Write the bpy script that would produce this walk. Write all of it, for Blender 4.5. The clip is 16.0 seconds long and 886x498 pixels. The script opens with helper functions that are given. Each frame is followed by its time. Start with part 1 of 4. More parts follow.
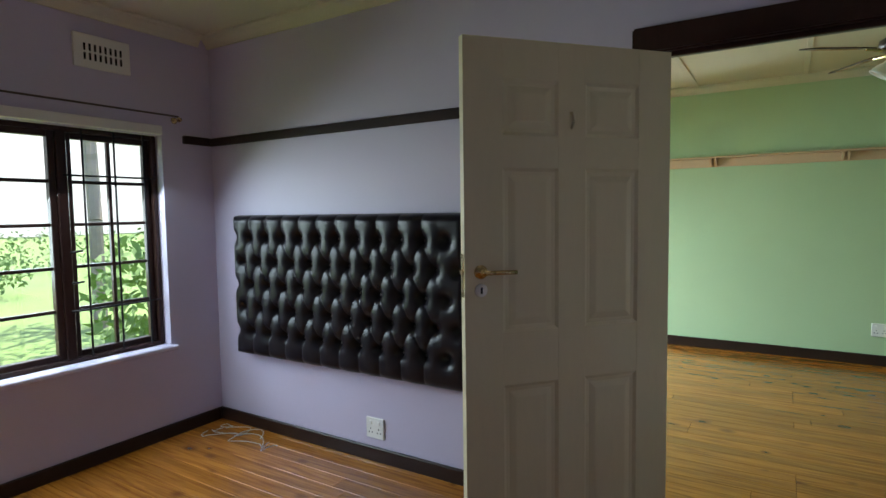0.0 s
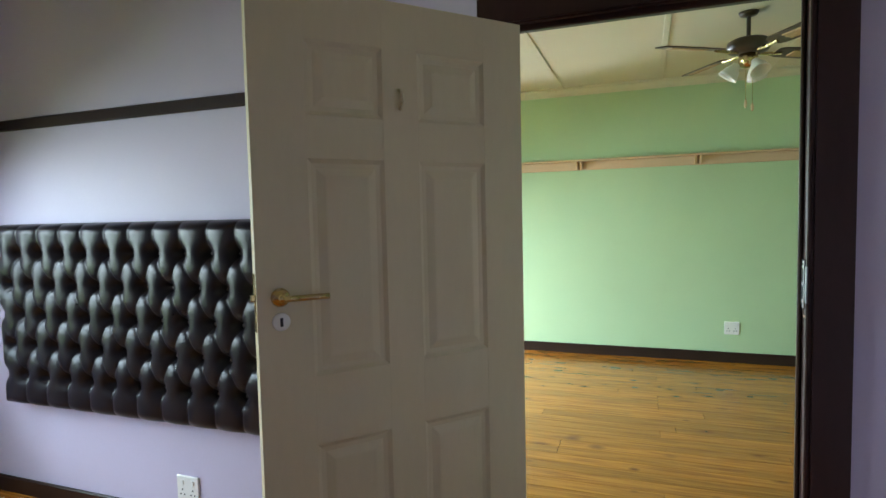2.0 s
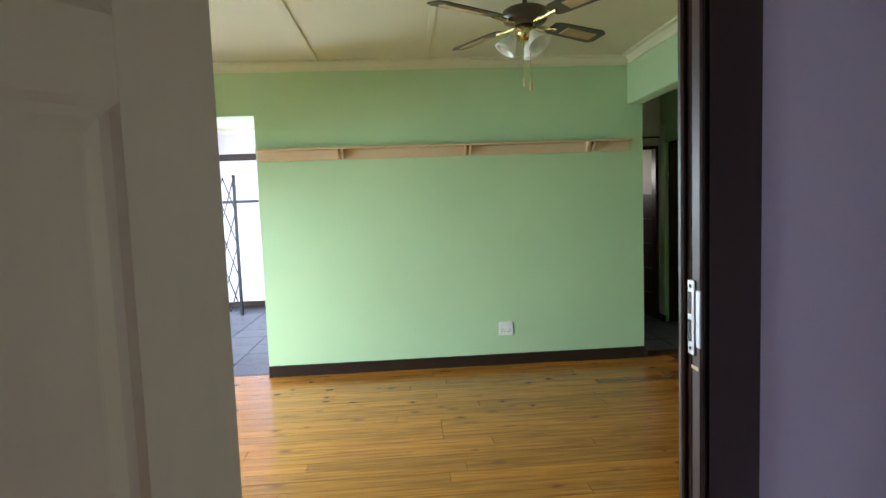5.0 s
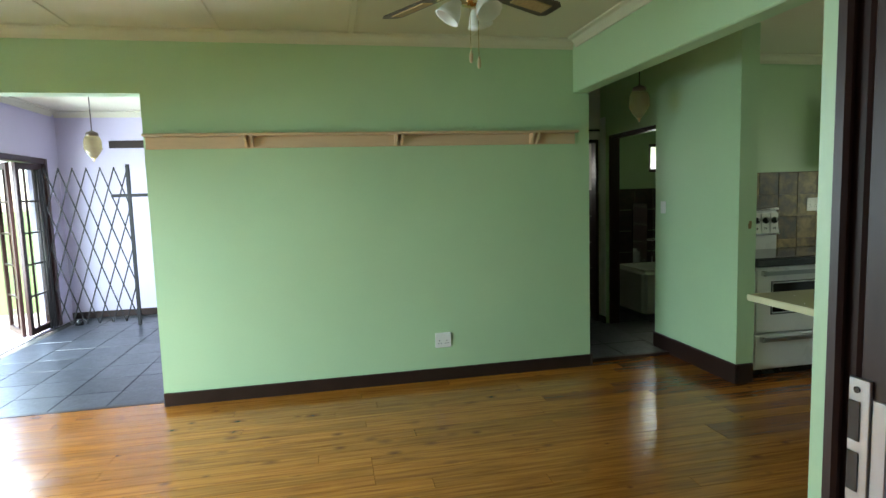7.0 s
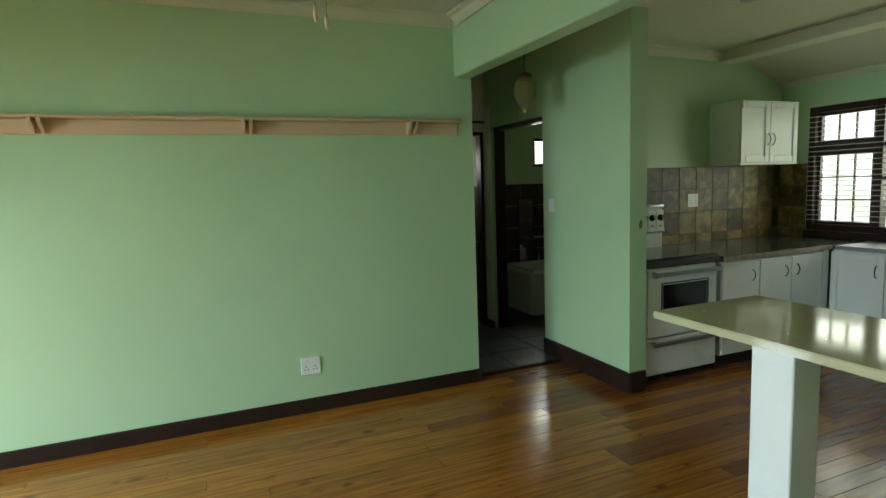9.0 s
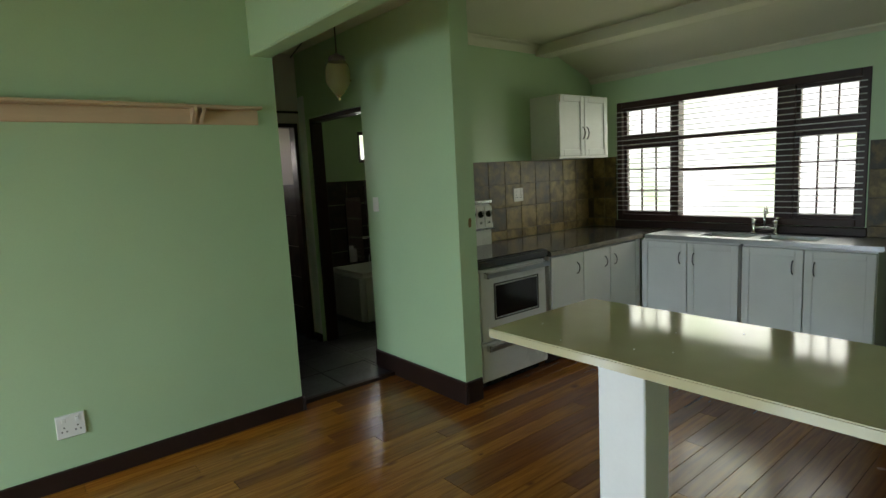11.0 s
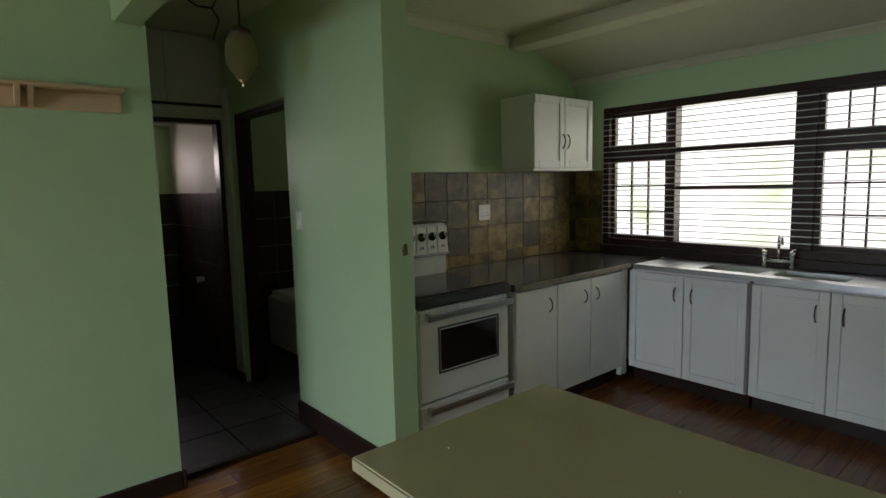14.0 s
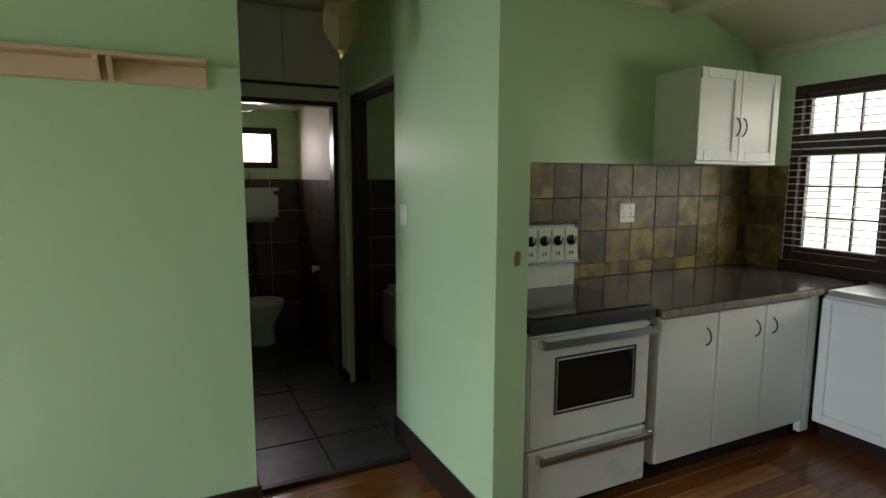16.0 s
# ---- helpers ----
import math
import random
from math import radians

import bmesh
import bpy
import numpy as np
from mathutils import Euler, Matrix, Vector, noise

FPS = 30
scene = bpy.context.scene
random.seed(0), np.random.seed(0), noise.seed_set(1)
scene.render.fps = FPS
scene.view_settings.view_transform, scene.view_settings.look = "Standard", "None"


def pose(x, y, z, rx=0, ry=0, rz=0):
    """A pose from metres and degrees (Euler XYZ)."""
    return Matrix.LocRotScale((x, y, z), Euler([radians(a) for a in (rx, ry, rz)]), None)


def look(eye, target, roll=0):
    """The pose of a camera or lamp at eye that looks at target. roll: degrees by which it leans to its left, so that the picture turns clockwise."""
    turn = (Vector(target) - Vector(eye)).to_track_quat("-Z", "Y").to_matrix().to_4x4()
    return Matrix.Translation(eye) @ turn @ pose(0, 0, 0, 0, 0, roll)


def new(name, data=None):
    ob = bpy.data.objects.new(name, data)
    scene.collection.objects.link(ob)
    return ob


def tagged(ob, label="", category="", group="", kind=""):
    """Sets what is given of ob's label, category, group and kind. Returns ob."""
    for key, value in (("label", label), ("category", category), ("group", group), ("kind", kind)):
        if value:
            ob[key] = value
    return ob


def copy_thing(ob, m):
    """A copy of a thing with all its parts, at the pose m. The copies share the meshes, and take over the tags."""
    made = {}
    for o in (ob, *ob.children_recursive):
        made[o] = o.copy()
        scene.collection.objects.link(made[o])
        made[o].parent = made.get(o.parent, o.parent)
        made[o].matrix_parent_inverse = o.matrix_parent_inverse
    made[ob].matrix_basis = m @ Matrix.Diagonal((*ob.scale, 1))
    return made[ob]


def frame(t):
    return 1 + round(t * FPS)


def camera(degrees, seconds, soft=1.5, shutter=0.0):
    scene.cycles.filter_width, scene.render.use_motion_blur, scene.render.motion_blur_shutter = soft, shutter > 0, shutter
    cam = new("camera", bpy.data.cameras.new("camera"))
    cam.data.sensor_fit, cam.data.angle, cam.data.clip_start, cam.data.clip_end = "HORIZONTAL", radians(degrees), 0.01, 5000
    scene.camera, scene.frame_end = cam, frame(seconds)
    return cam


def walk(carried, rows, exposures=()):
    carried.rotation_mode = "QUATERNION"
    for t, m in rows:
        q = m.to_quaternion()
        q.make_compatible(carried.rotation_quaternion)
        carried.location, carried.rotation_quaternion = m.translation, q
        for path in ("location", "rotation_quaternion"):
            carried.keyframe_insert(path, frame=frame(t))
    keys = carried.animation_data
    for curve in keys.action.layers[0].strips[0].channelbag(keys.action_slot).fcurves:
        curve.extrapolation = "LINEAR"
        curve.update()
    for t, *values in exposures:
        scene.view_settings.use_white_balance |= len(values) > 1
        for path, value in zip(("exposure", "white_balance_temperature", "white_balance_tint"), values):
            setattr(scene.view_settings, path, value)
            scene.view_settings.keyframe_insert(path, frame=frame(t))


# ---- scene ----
cam = camera(77.1, 16.0)
METRES, EYE, TILT, LEAN, TURN = 4.7, 1.5, 0.0, 0.0, 32.0
PATH = [
    (0, (0.086, -0.17, 1.485), (-0.96, 1.53, 1.35), -0.8),
    (0.5, (0.063, -0.03, 1.478), (-0.929, 1.702, 1.351), -0.8),
    (1, (0.039, 0.079, 1.475), (-0.846, 1.868, 1.348), -0.9),
    (1.5, (0.048, 0.206, 1.473), (-0.734, 2.042, 1.347), -1.1),
    (2, (0.078, 0.36, 1.475), (-0.605, 2.236, 1.354), -1.3),
    (2.5, (0.103, 0.497, 1.475), (-0.47, 2.41, 1.354), -1.6),
    (3, (0.098, 0.616, 1.468), (-0.374, 2.555, 1.345), -1.7),
    (3.5, (0.039, 0.807, 1.468), (-0.316, 2.771, 1.338), -1.1),
    (4, (-0.015, 0.987, 1.469), (-0.092, 2.981, 1.332), -1.5),
    (6.3, (-0.009, 1.687, 1.48), (0.227, 3.665, 1.307), -1.9),
    (6.5, (-0.012, 1.754, 1.476), (0.269, 3.727, 1.303), -1.7),
    (7, (0.012, 1.861, 1.513), (0.4, 3.813, 1.32), -1.8),
    (7.5, (0.102, 1.992, 1.499), (0.573, 3.926, 1.306), -1.9),
    (8, (0.208, 2.159, 1.5), (0.756, 4.072, 1.302), -2.0),
    (8.5, (0.251, 2.308, 1.521), (0.889, 4.191, 1.306), -2.1),
    (9, (0.296, 2.42, 1.541), (1.058, 4.255, 1.313), -2.0),
    (9.5, (0.356, 2.525, 1.554), (1.319, 4.261, 1.319), -2.4),
    (10, (0.408, 2.64, 1.544), (1.513, 4.29, 1.307), -2.5),
    (10.2, (0.44, 2.658, 1.545), (1.581, 4.282, 1.296), -2.9),
    (12.3, (0.976, 3.071, 1.541), (2.342, 4.512, 1.308), -2.1),
    (12.5, (1.009, 3.096, 1.538), (2.382, 4.532, 1.308), -2.3),
    (13, (1.146, 3.146, 1.542), (2.522, 4.58, 1.313), -2.1),
    (13.5, (1.311, 3.181, 1.541), (2.66, 4.64, 1.316), -1.8),
    (14, (1.435, 3.243, 1.536), (2.716, 4.761, 1.308), -1.4),
    (14.5, (1.543, 3.353, 1.523), (2.721, 4.952, 1.285), -0.9),
    (15, (1.651, 3.484, 1.528), (2.72, 5.157, 1.284), -0.5),
    (15.5, (1.734, 3.574, 1.532), (2.693, 5.311, 1.284), -0.1),
    (16, (1.852, 3.643, 1.539), (2.72, 5.427, 1.284), 0.2),
]
EXPOSURES = [(0.0, 2.1, 6350, 12), (1.5, 2.55, 6300, 10), (3.5, 2.9, 6300, 20), (6.5, 2.25, 6200, 10), (8.0, 2.2, 6250, 9), (10.0, 2.05, 6450, 12), (12.5, 1.8, 6450, 28), (14.0, 1.65, 6450, 28), (16.0, 2.35, 6450, 26)]
walk(cam, [(t, look(eye, target, roll)) for t, eye, target, roll in PATH], EXPOSURES)

# ---- light ----
world = bpy.data.worlds.new("sky")
scene.world = world
world.use_nodes = True
wn = world.node_tree.nodes
sky = wn.new("ShaderNodeTexSky")
sky.sky_type, sky.sun_disc = "NISHITA", False
sky.sun_elevation, sky.sun_rotation = radians(66), radians(-35)
wn["Background"].inputs[1].default_value = 0.15
world.node_tree.links.new(sky.outputs[0], wn["Background"].inputs[0])
sun_data = bpy.data.lights.new("sun", "SUN")
sun_data.energy, sun_data.angle, sun_data.color = 4.5, radians(0.6), (1.0, 0.95, 0.86)
sun = new("sun", sun_data)
sun.matrix_world = look((-6.2, 13, 15), (-3.0, 9.0, 0))


def opening_light(m, wide, high, power, color, spread=180):
    """The sky's light in an opening."""
    d = bpy.data.lights.new("window_light", "AREA")
    d.shape, d.size, d.size_y, d.energy, d.color, d.spread = "RECTANGLE", wide, high, power, color, radians(spread)
    ob = new("window_light", d)
    ob.matrix_world = m
    return ob


DAY, SHADE, WARM = (0.77, 0.94, 1.0), (0.98, 1.0, 0.80), (1.0, 0.90, 0.80)
opening_light(look((-3.60, 0.85, 1.42), (-1.6, 0.95, -0.9)), 2.1, 1.2, 17, DAY, 165)
opening_light(look((-3.60, 4.3, 1.5), (-1.4, 4.7, -0.9)), 2.1, 1.2, 38, (0.72, 0.93, 1.0), 130)
opening_light(look((-3.85, 8.0, 1.3), (-1.0, 8.2, 0.0)), 1.6, 1.9, 80, DAY)
opening_light(look((6.0, 5.0, 1.65), (3.4, 5.0, 0.2)), 2.0, 1.0, 5.5, SHADE)
opening_light(look((2.5, 9.45, 1.84), (2.6, 8, 1.2)), 0.4, 0.3, 1.5, WARM)
opening_light(look((4.76, 9.45, 1.95), (4.4, 8, 1.0)), 0.32, 0.36, 2.4, SHADE)

# ---- materials ----


def mat(name, base, rough=0.5, metal=0.0, vary=0.12, scale=3.0, fine=60.0, bump=0.1, spec=0.5, coat=0.0, rand=0.0, stretch=(1, 1, 1), dist=0.004):
    m = bpy.data.materials.new(name)
    m.use_nodes = True
    nt = m.node_tree
    n, link = nt.nodes, nt.links.new
    b = n["Principled BSDF"]
    geo = n.new("ShaderNodeNewGeometry")
    mp = n.new("ShaderNodeMapping")
    mp.inputs["Scale"].default_value = stretch
    link(geo.outputs["Position"], mp.inputs[0])
    big, small = n.new("ShaderNodeTexNoise"), n.new("ShaderNodeTexNoise")
    big.inputs["Scale"].default_value, small.inputs["Scale"].default_value = scale, fine
    big.inputs["Detail"].default_value = 5
    link(mp.outputs[0], big.inputs[0])
    link(mp.outputs[0], small.inputs[0])
    mix = n.new("ShaderNodeMath")
    mix.operation = "MULTIPLY_ADD"
    link(small.outputs[0], mix.inputs[0])
    mix.inputs[1].default_value = 0.35
    link(big.outputs[0], mix.inputs[2])
    ramp = n.new("ShaderNodeMapRange")
    ramp.inputs[1].default_value, ramp.inputs[2].default_value = 0.35, 1.0
    ramp.inputs[3].default_value, ramp.inputs[4].default_value = 1 - vary, 1 + vary
    link(mix.outputs[0], ramp.inputs[0])
    value = ramp.outputs[0]
    if rand:
        info = n.new("ShaderNodeObjectInfo")
        r = n.new("ShaderNodeMapRange")
        r.inputs[3].default_value, r.inputs[4].default_value = 1 - rand, 1 + rand
        link(info.outputs["Random"], r.inputs[0])
        mul = n.new("ShaderNodeMath")
        mul.operation = "MULTIPLY"
        link(value, mul.inputs[0])
        link(r.outputs[0], mul.inputs[1])
        value = mul.outputs[0]
    vm = n.new("ShaderNodeVectorMath")
    vm.operation = "SCALE"
    vm.inputs[0].default_value = base
    link(value, vm.inputs["Scale"])
    link(vm.outputs[0], b.inputs["Base Color"])
    b.inputs["Roughness"].default_value, b.inputs["Metallic"].default_value = rough, metal
    b.inputs["Specular IOR Level"].default_value = spec
    b.inputs["Coat Weight"].default_value = coat
    rr = n.new("ShaderNodeMapRange")
    rr.inputs[3].default_value, rr.inputs[4].default_value = max(rough - 0.08, 0.02), min(rough + 0.1, 1)
    link(big.outputs[0], rr.inputs[0])
    link(rr.outputs[0], b.inputs["Roughness"])
    if bump:
        bp = n.new("ShaderNodeBump")
        bp.inputs["Strength"].default_value, bp.inputs["Distance"].default_value = bump, dist
        link(mix.outputs[0], bp.inputs["Height"])
        link(bp.outputs[0], b.inputs["Normal"])
    return m


def pine(name, light, dark, rough):
    """Varnished pine boards with grain, knots and a tone for each board."""
    m = bpy.data.materials.new(name)
    m.use_nodes = True
    nt = m.node_tree
    n, link = nt.nodes, nt.links.new
    b = n["Principled BSDF"]
    geo, info = n.new("ShaderNodeNewGeometry"), n.new("ShaderNodeObjectInfo")
    off = n.new("ShaderNodeVectorMath")
    off.operation = "MULTIPLY_ADD"
    off.inputs[0].default_value = (7.3, 3.1, 1.7)
    link(info.outputs["Random"], off.inputs[1])
    link(geo.outputs["Position"], off.inputs[2])
    mp = n.new("ShaderNodeMapping")
    mp.inputs["Scale"].default_value = (1.2, 22, 22)
    link(off.outputs[0], mp.inputs[0])
    grain = n.new("ShaderNodeTexNoise")
    grain.inputs["Scale"].default_value, grain.inputs["Detail"].default_value = 2.2, 6
    grain.inputs["Distortion"].default_value = 0.6
    link(mp.outputs[0], grain.inputs[0])
    kp = n.new("ShaderNodeMapping")
    kp.inputs["Scale"].default_value = (4.6, 7.4, 0.0)
    link(off.outputs[0], kp.inputs[0])
    knots = n.new("ShaderNodeTexVoronoi")
    knots.inputs["Scale"].default_value = 1.0
    link(kp.outputs[0], knots.inputs[0])
    kr = n.new("ShaderNodeMapRange")
    kr.inputs[1].default_value, kr.inputs[2].default_value = 0.08, 0.34
    size = n.new("ShaderNodeSeparateColor")
    link(knots.outputs["Color"], size.inputs[0])
    ratio = n.new("ShaderNodeMath")
    ratio.operation = "DIVIDE"
    link(knots.outputs["Distance"], ratio.inputs[0])
    link(size.outputs[0], ratio.inputs[1])
    link(ratio.outputs[0], kr.inputs[0])
    ramp = n.new("ShaderNodeValToRGB")
    ramp.color_ramp.elements[0].color, ramp.color_ramp.elements[1].color = (*dark, 1), (*light, 1)
    ramp.color_ramp.elements[0].position, ramp.color_ramp.elements[1].position = 0.28, 0.66
    link(grain.outputs[0], ramp.inputs[0])
    tone = n.new("ShaderNodeMapRange")
    tone.inputs[3].default_value, tone.inputs[4].default_value = 0.82, 1.14
    link(info.outputs["Random"], tone.inputs[0])
    tm = n.new("ShaderNodeVectorMath")
    tm.operation = "SCALE"
    link(ramp.outputs[0], tm.inputs[0])
    link(tone.outputs[0], tm.inputs["Scale"])
    km = n.new("ShaderNodeMix")
    km.data_type = "RGBA"
    km.inputs[6].default_value = (0.13, 0.040, 0.008, 1)
    link(kr.outputs[0], km.inputs[0])
    link(tm.outputs[0], km.inputs[7])
    link(km.outputs[2], b.inputs["Base Color"])
    wear = n.new("ShaderNodeTexNoise")
    wear.inputs["Scale"].default_value = 3.0
    link(geo.outputs["Position"], wear.inputs[0])
    wr = n.new("ShaderNodeMapRange")
    wr.inputs[3].default_value, wr.inputs[4].default_value = rough - 0.08, rough + 0.16
    link(wear.outputs[0], wr.inputs[0])
    link(wr.outputs[0], b.inputs["Roughness"])
    bp = n.new("ShaderNodeBump")
    bp.inputs["Strength"].default_value, bp.inputs["Distance"].default_value = 0.05, 0.002
    link(grain.outputs[0], bp.inputs["Height"])
    link(bp.outputs[0], b.inputs["Normal"])
    return m


def slate(name, tints, rough, bump):
    """Riven slate, each tile with its own tint and rust-coloured clouds."""
    m = bpy.data.materials.new(name)
    m.use_nodes = True
    nt = m.node_tree
    n, link = nt.nodes, nt.links.new
    b = n["Principled BSDF"]
    geo, info = n.new("ShaderNodeNewGeometry"), n.new("ShaderNodeObjectInfo")
    off = n.new("ShaderNodeVectorMath")
    off.operation = "MULTIPLY_ADD"
    off.inputs[0].default_value = (5.3, 9.1, 4.7)
    link(info.outputs["Random"], off.inputs[1])
    link(geo.outputs["Position"], off.inputs[2])
    cloud, fine = n.new("ShaderNodeTexNoise"), n.new("ShaderNodeTexNoise")
    cloud.inputs["Scale"].default_value, cloud.inputs["Detail"].default_value = 9.0, 8
    cloud.inputs["Roughness"].default_value = 0.65
    fine.inputs["Scale"].default_value, fine.inputs["Detail"].default_value = 40, 4
    link(off.outputs[0], cloud.inputs[0])
    link(off.outputs[0], fine.inputs[0])
    ramp = n.new("ShaderNodeValToRGB")
    e = ramp.color_ramp.elements
    e[0].color, e[1].color = (*tints[0], 1), (*tints[2], 1)
    e[0].position, e[1].position = 0.32, 0.68
    mid = e.new(0.5)
    mid.color = (*tints[1], 1)
    shift = n.new("ShaderNodeMapRange")
    shift.inputs[3].default_value, shift.inputs[4].default_value = -0.13, 0.13
    link(info.outputs["Random"], shift.inputs[0])
    add = n.new("ShaderNodeMath")
    link(cloud.outputs[0], add.inputs[0])
    link(shift.outputs[0], add.inputs[1])
    link(add.outputs[0], ramp.inputs[0])
    link(ramp.outputs[0], b.inputs["Base Color"])
    rr = n.new("ShaderNodeMapRange")
    rr.inputs[3].default_value, rr.inputs[4].default_value = rough - 0.1, rough + 0.15
    link(fine.outputs[0], rr.inputs[0])
    link(rr.outputs[0], b.inputs["Roughness"])
    bp = n.new("ShaderNodeBump")
    bp.inputs["Strength"].default_value, bp.inputs["Distance"].default_value = bump, 0.006
    link(cloud.outputs[0], bp.inputs["Height"])
    link(bp.outputs[0], b.inputs["Normal"])
    return m


def clear(name, tint, gloss=0.08):
    """Thin window glass."""
    m = bpy.data.materials.new(name)
    m.use_nodes = True
    n, link = m.node_tree.nodes, m.node_tree.links.new
    t, g, mx = n.new("ShaderNodeBsdfTransparent"), n.new("ShaderNodeBsdfGlossy"), n.new("ShaderNodeMixShader")
    t.inputs[0].default_value = (*tint, 1)
    g.inputs["Roughness"].default_value = 0.03
    mx.inputs[0].default_value = gloss
    link(t.outputs[0], mx.inputs[1])
    link(g.outputs[0], mx.inputs[2])
    link(mx.outputs[0], n["Material Output"].inputs[0])
    return m


LILAC = mat("lilac_paint", (0.55, 0.50, 0.64), 0.5, vary=0.05, scale=1.3, fine=140, bump=0.06)
GREEN = mat("green_paint", (0.445, 0.60, 0.365), 0.40, vary=0.06, scale=1.2, fine=120, bump=0.08)
CREAM = mat("cream_ceiling", (0.64, 0.61, 0.47), 0.75, vary=0.04, scale=1.5, fine=90, bump=0.05)
PLASTER = mat("pale_plaster", (0.66, 0.60, 0.56), 0.6, vary=0.06, scale=2)
WHITE = mat("white_paint", (0.74, 0.74, 0.72), 0.4, vary=0.05, scale=4, fine=90, bump=0.05)
DOORW = mat("cream_door_paint", (0.60, 0.54, 0.35), 0.42, vary=0.06, scale=3, fine=50, bump=0.12, stretch=(1, 1, 0.25))
DARK = mat("dark_stained_wood", (0.034, 0.014, 0.011), 0.34, vary=0.35, scale=6, fine=60, bump=0.15, stretch=(1, 1, 0.3), spec=0.3)
SKIRT = mat("dark_skirting", (0.026, 0.013, 0.010), 0.36, vary=0.3, scale=5, fine=60, bump=0.1, spec=0.3)
PINE = pine("pine_floor", (0.37, 0.145, 0.019), (0.19, 0.056, 0.007), 0.15)
# same pine, redder and darker: the kitchen side's dimmer light put into the colour
PINE_RED_DIM = pine("red_dimmed_pine_floor", (0.22, 0.074, 0.014), (0.115, 0.034, 0.007), 0.17)
SHELFW = mat("pale_pine", (0.60, 0.43, 0.27), 0.6, vary=0.12, scale=4, fine=50, bump=0.06, stretch=(0.2, 1, 1))
LEATHER = mat("black_leather", (0.009, 0.007, 0.010), 0.30, vary=0.2, scale=8, fine=260, bump=0.12, dist=0.001, spec=0.34)
BUTTON = mat("button", (0.25, 0.23, 0.22), 0.3, metal=0.6)
BRASS = mat("brass", (0.62, 0.48, 0.24), 0.25, metal=1.0, vary=0.15, scale=30)
STEEL = mat("brushed_steel", (0.40, 0.41, 0.42), 0.30, metal=1.0, vary=0.04, scale=1.5, fine=200, bump=0.0)
CHROME = mat("chrome", (0.65, 0.66, 0.66), 0.12, metal=1.0, vary=0.05)
IRON = mat("black_iron", (0.012, 0.011, 0.012), 0.6, vary=0.25, scale=20, spec=0.25)
BARS = mat("white_bar_paint", (0.62, 0.62, 0.60), 0.4, vary=0.1)
PLASTIC = mat("white_plastic", (0.78, 0.77, 0.73), 0.35, vary=0.04)
ENAMEL = mat("white_enamel", (0.70, 0.70, 0.69), 0.28, vary=0.05, scale=5, bump=0.02)
BLACKP = mat("black_plastic", (0.016, 0.016, 0.017), 0.25, vary=0.2)
OVENGL = mat("oven_glass", (0.012, 0.010, 0.009), 0.08, vary=0.2)
GRANITE = mat("dark_granite", (0.055, 0.052, 0.046), 0.14, vary=0.6, scale=18, fine=160, bump=0.02)
QUARTZ = mat("cream_quartz", (0.46, 0.42, 0.26), 0.05, vary=0.06, scale=8, fine=220, bump=0.0)
SLATE_F = slate("slate_floor", ((0.015, 0.017, 0.021), (0.026, 0.029, 0.036), (0.046, 0.050, 0.060)), 0.32, 0.14)
SLATE_W = slate("slate_wall", ((0.035, 0.026, 0.010), (0.125, 0.082, 0.020), (0.29, 0.205, 0.062)), 0.45, 0.7)
SLATE_B = slate("slate_bath", ((0.03, 0.022, 0.02), (0.06, 0.036, 0.03), (0.09, 0.055, 0.045)), 0.4, 0.4)
GROUT = mat("grout", (0.10, 0.085, 0.06), 0.85, vary=0.25, scale=20)
GROUT_D = mat("dark_grout", (0.045, 0.044, 0.042), 0.85, vary=0.2, scale=20)
RIM = mat("dark_steel_rim", (0.09, 0.09, 0.092), 0.30, metal=0.8, vary=0.1, scale=8, fine=120, bump=0.0)
EDGE = mat("rough_stone_edge", (0.20, 0.17, 0.125), 0.6, vary=0.7, scale=26, fine=120, bump=0.6)
CERAM = mat("ceramic", (0.74, 0.74, 0.70), 0.15, vary=0.03)
MIRROR = mat("mirror", (0.85, 0.87, 0.87), 0.03, metal=1.0, vary=0.0, bump=0)
GLASS = clear("window_glass", (0.96, 0.98, 0.97), 0.06)
AMBER = clear("amber_glass", (0.80, 0.74, 0.54), 0.34)
amber_nodes = AMBER.node_tree.nodes
body = amber_nodes.new("ShaderNodeBsdfPrincipled")
body.inputs["Base Color"].default_value = (0.34, 0.28, 0.13, 1)
body.inputs["Roughness"].default_value = 0.12
AMBER.node_tree.links.new(body.outputs[0], amber_nodes["Mix Shader"].inputs[2])
FROST = mat("frosted_glass", (0.75, 0.74, 0.70), 0.3, vary=0.05)
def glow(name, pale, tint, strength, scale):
    """Glowing backdrop: outdoor brightness put into emission, pale with faint tinted clumps."""
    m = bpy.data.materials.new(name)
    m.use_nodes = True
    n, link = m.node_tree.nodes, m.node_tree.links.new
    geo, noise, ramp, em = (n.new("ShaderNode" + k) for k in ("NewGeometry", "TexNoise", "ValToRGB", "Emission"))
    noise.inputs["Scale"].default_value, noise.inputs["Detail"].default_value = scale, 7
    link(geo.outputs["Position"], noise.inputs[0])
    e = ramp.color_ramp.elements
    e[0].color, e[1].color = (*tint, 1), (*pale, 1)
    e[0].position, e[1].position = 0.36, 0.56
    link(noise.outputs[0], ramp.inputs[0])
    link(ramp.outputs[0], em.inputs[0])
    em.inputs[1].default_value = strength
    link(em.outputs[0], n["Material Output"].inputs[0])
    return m


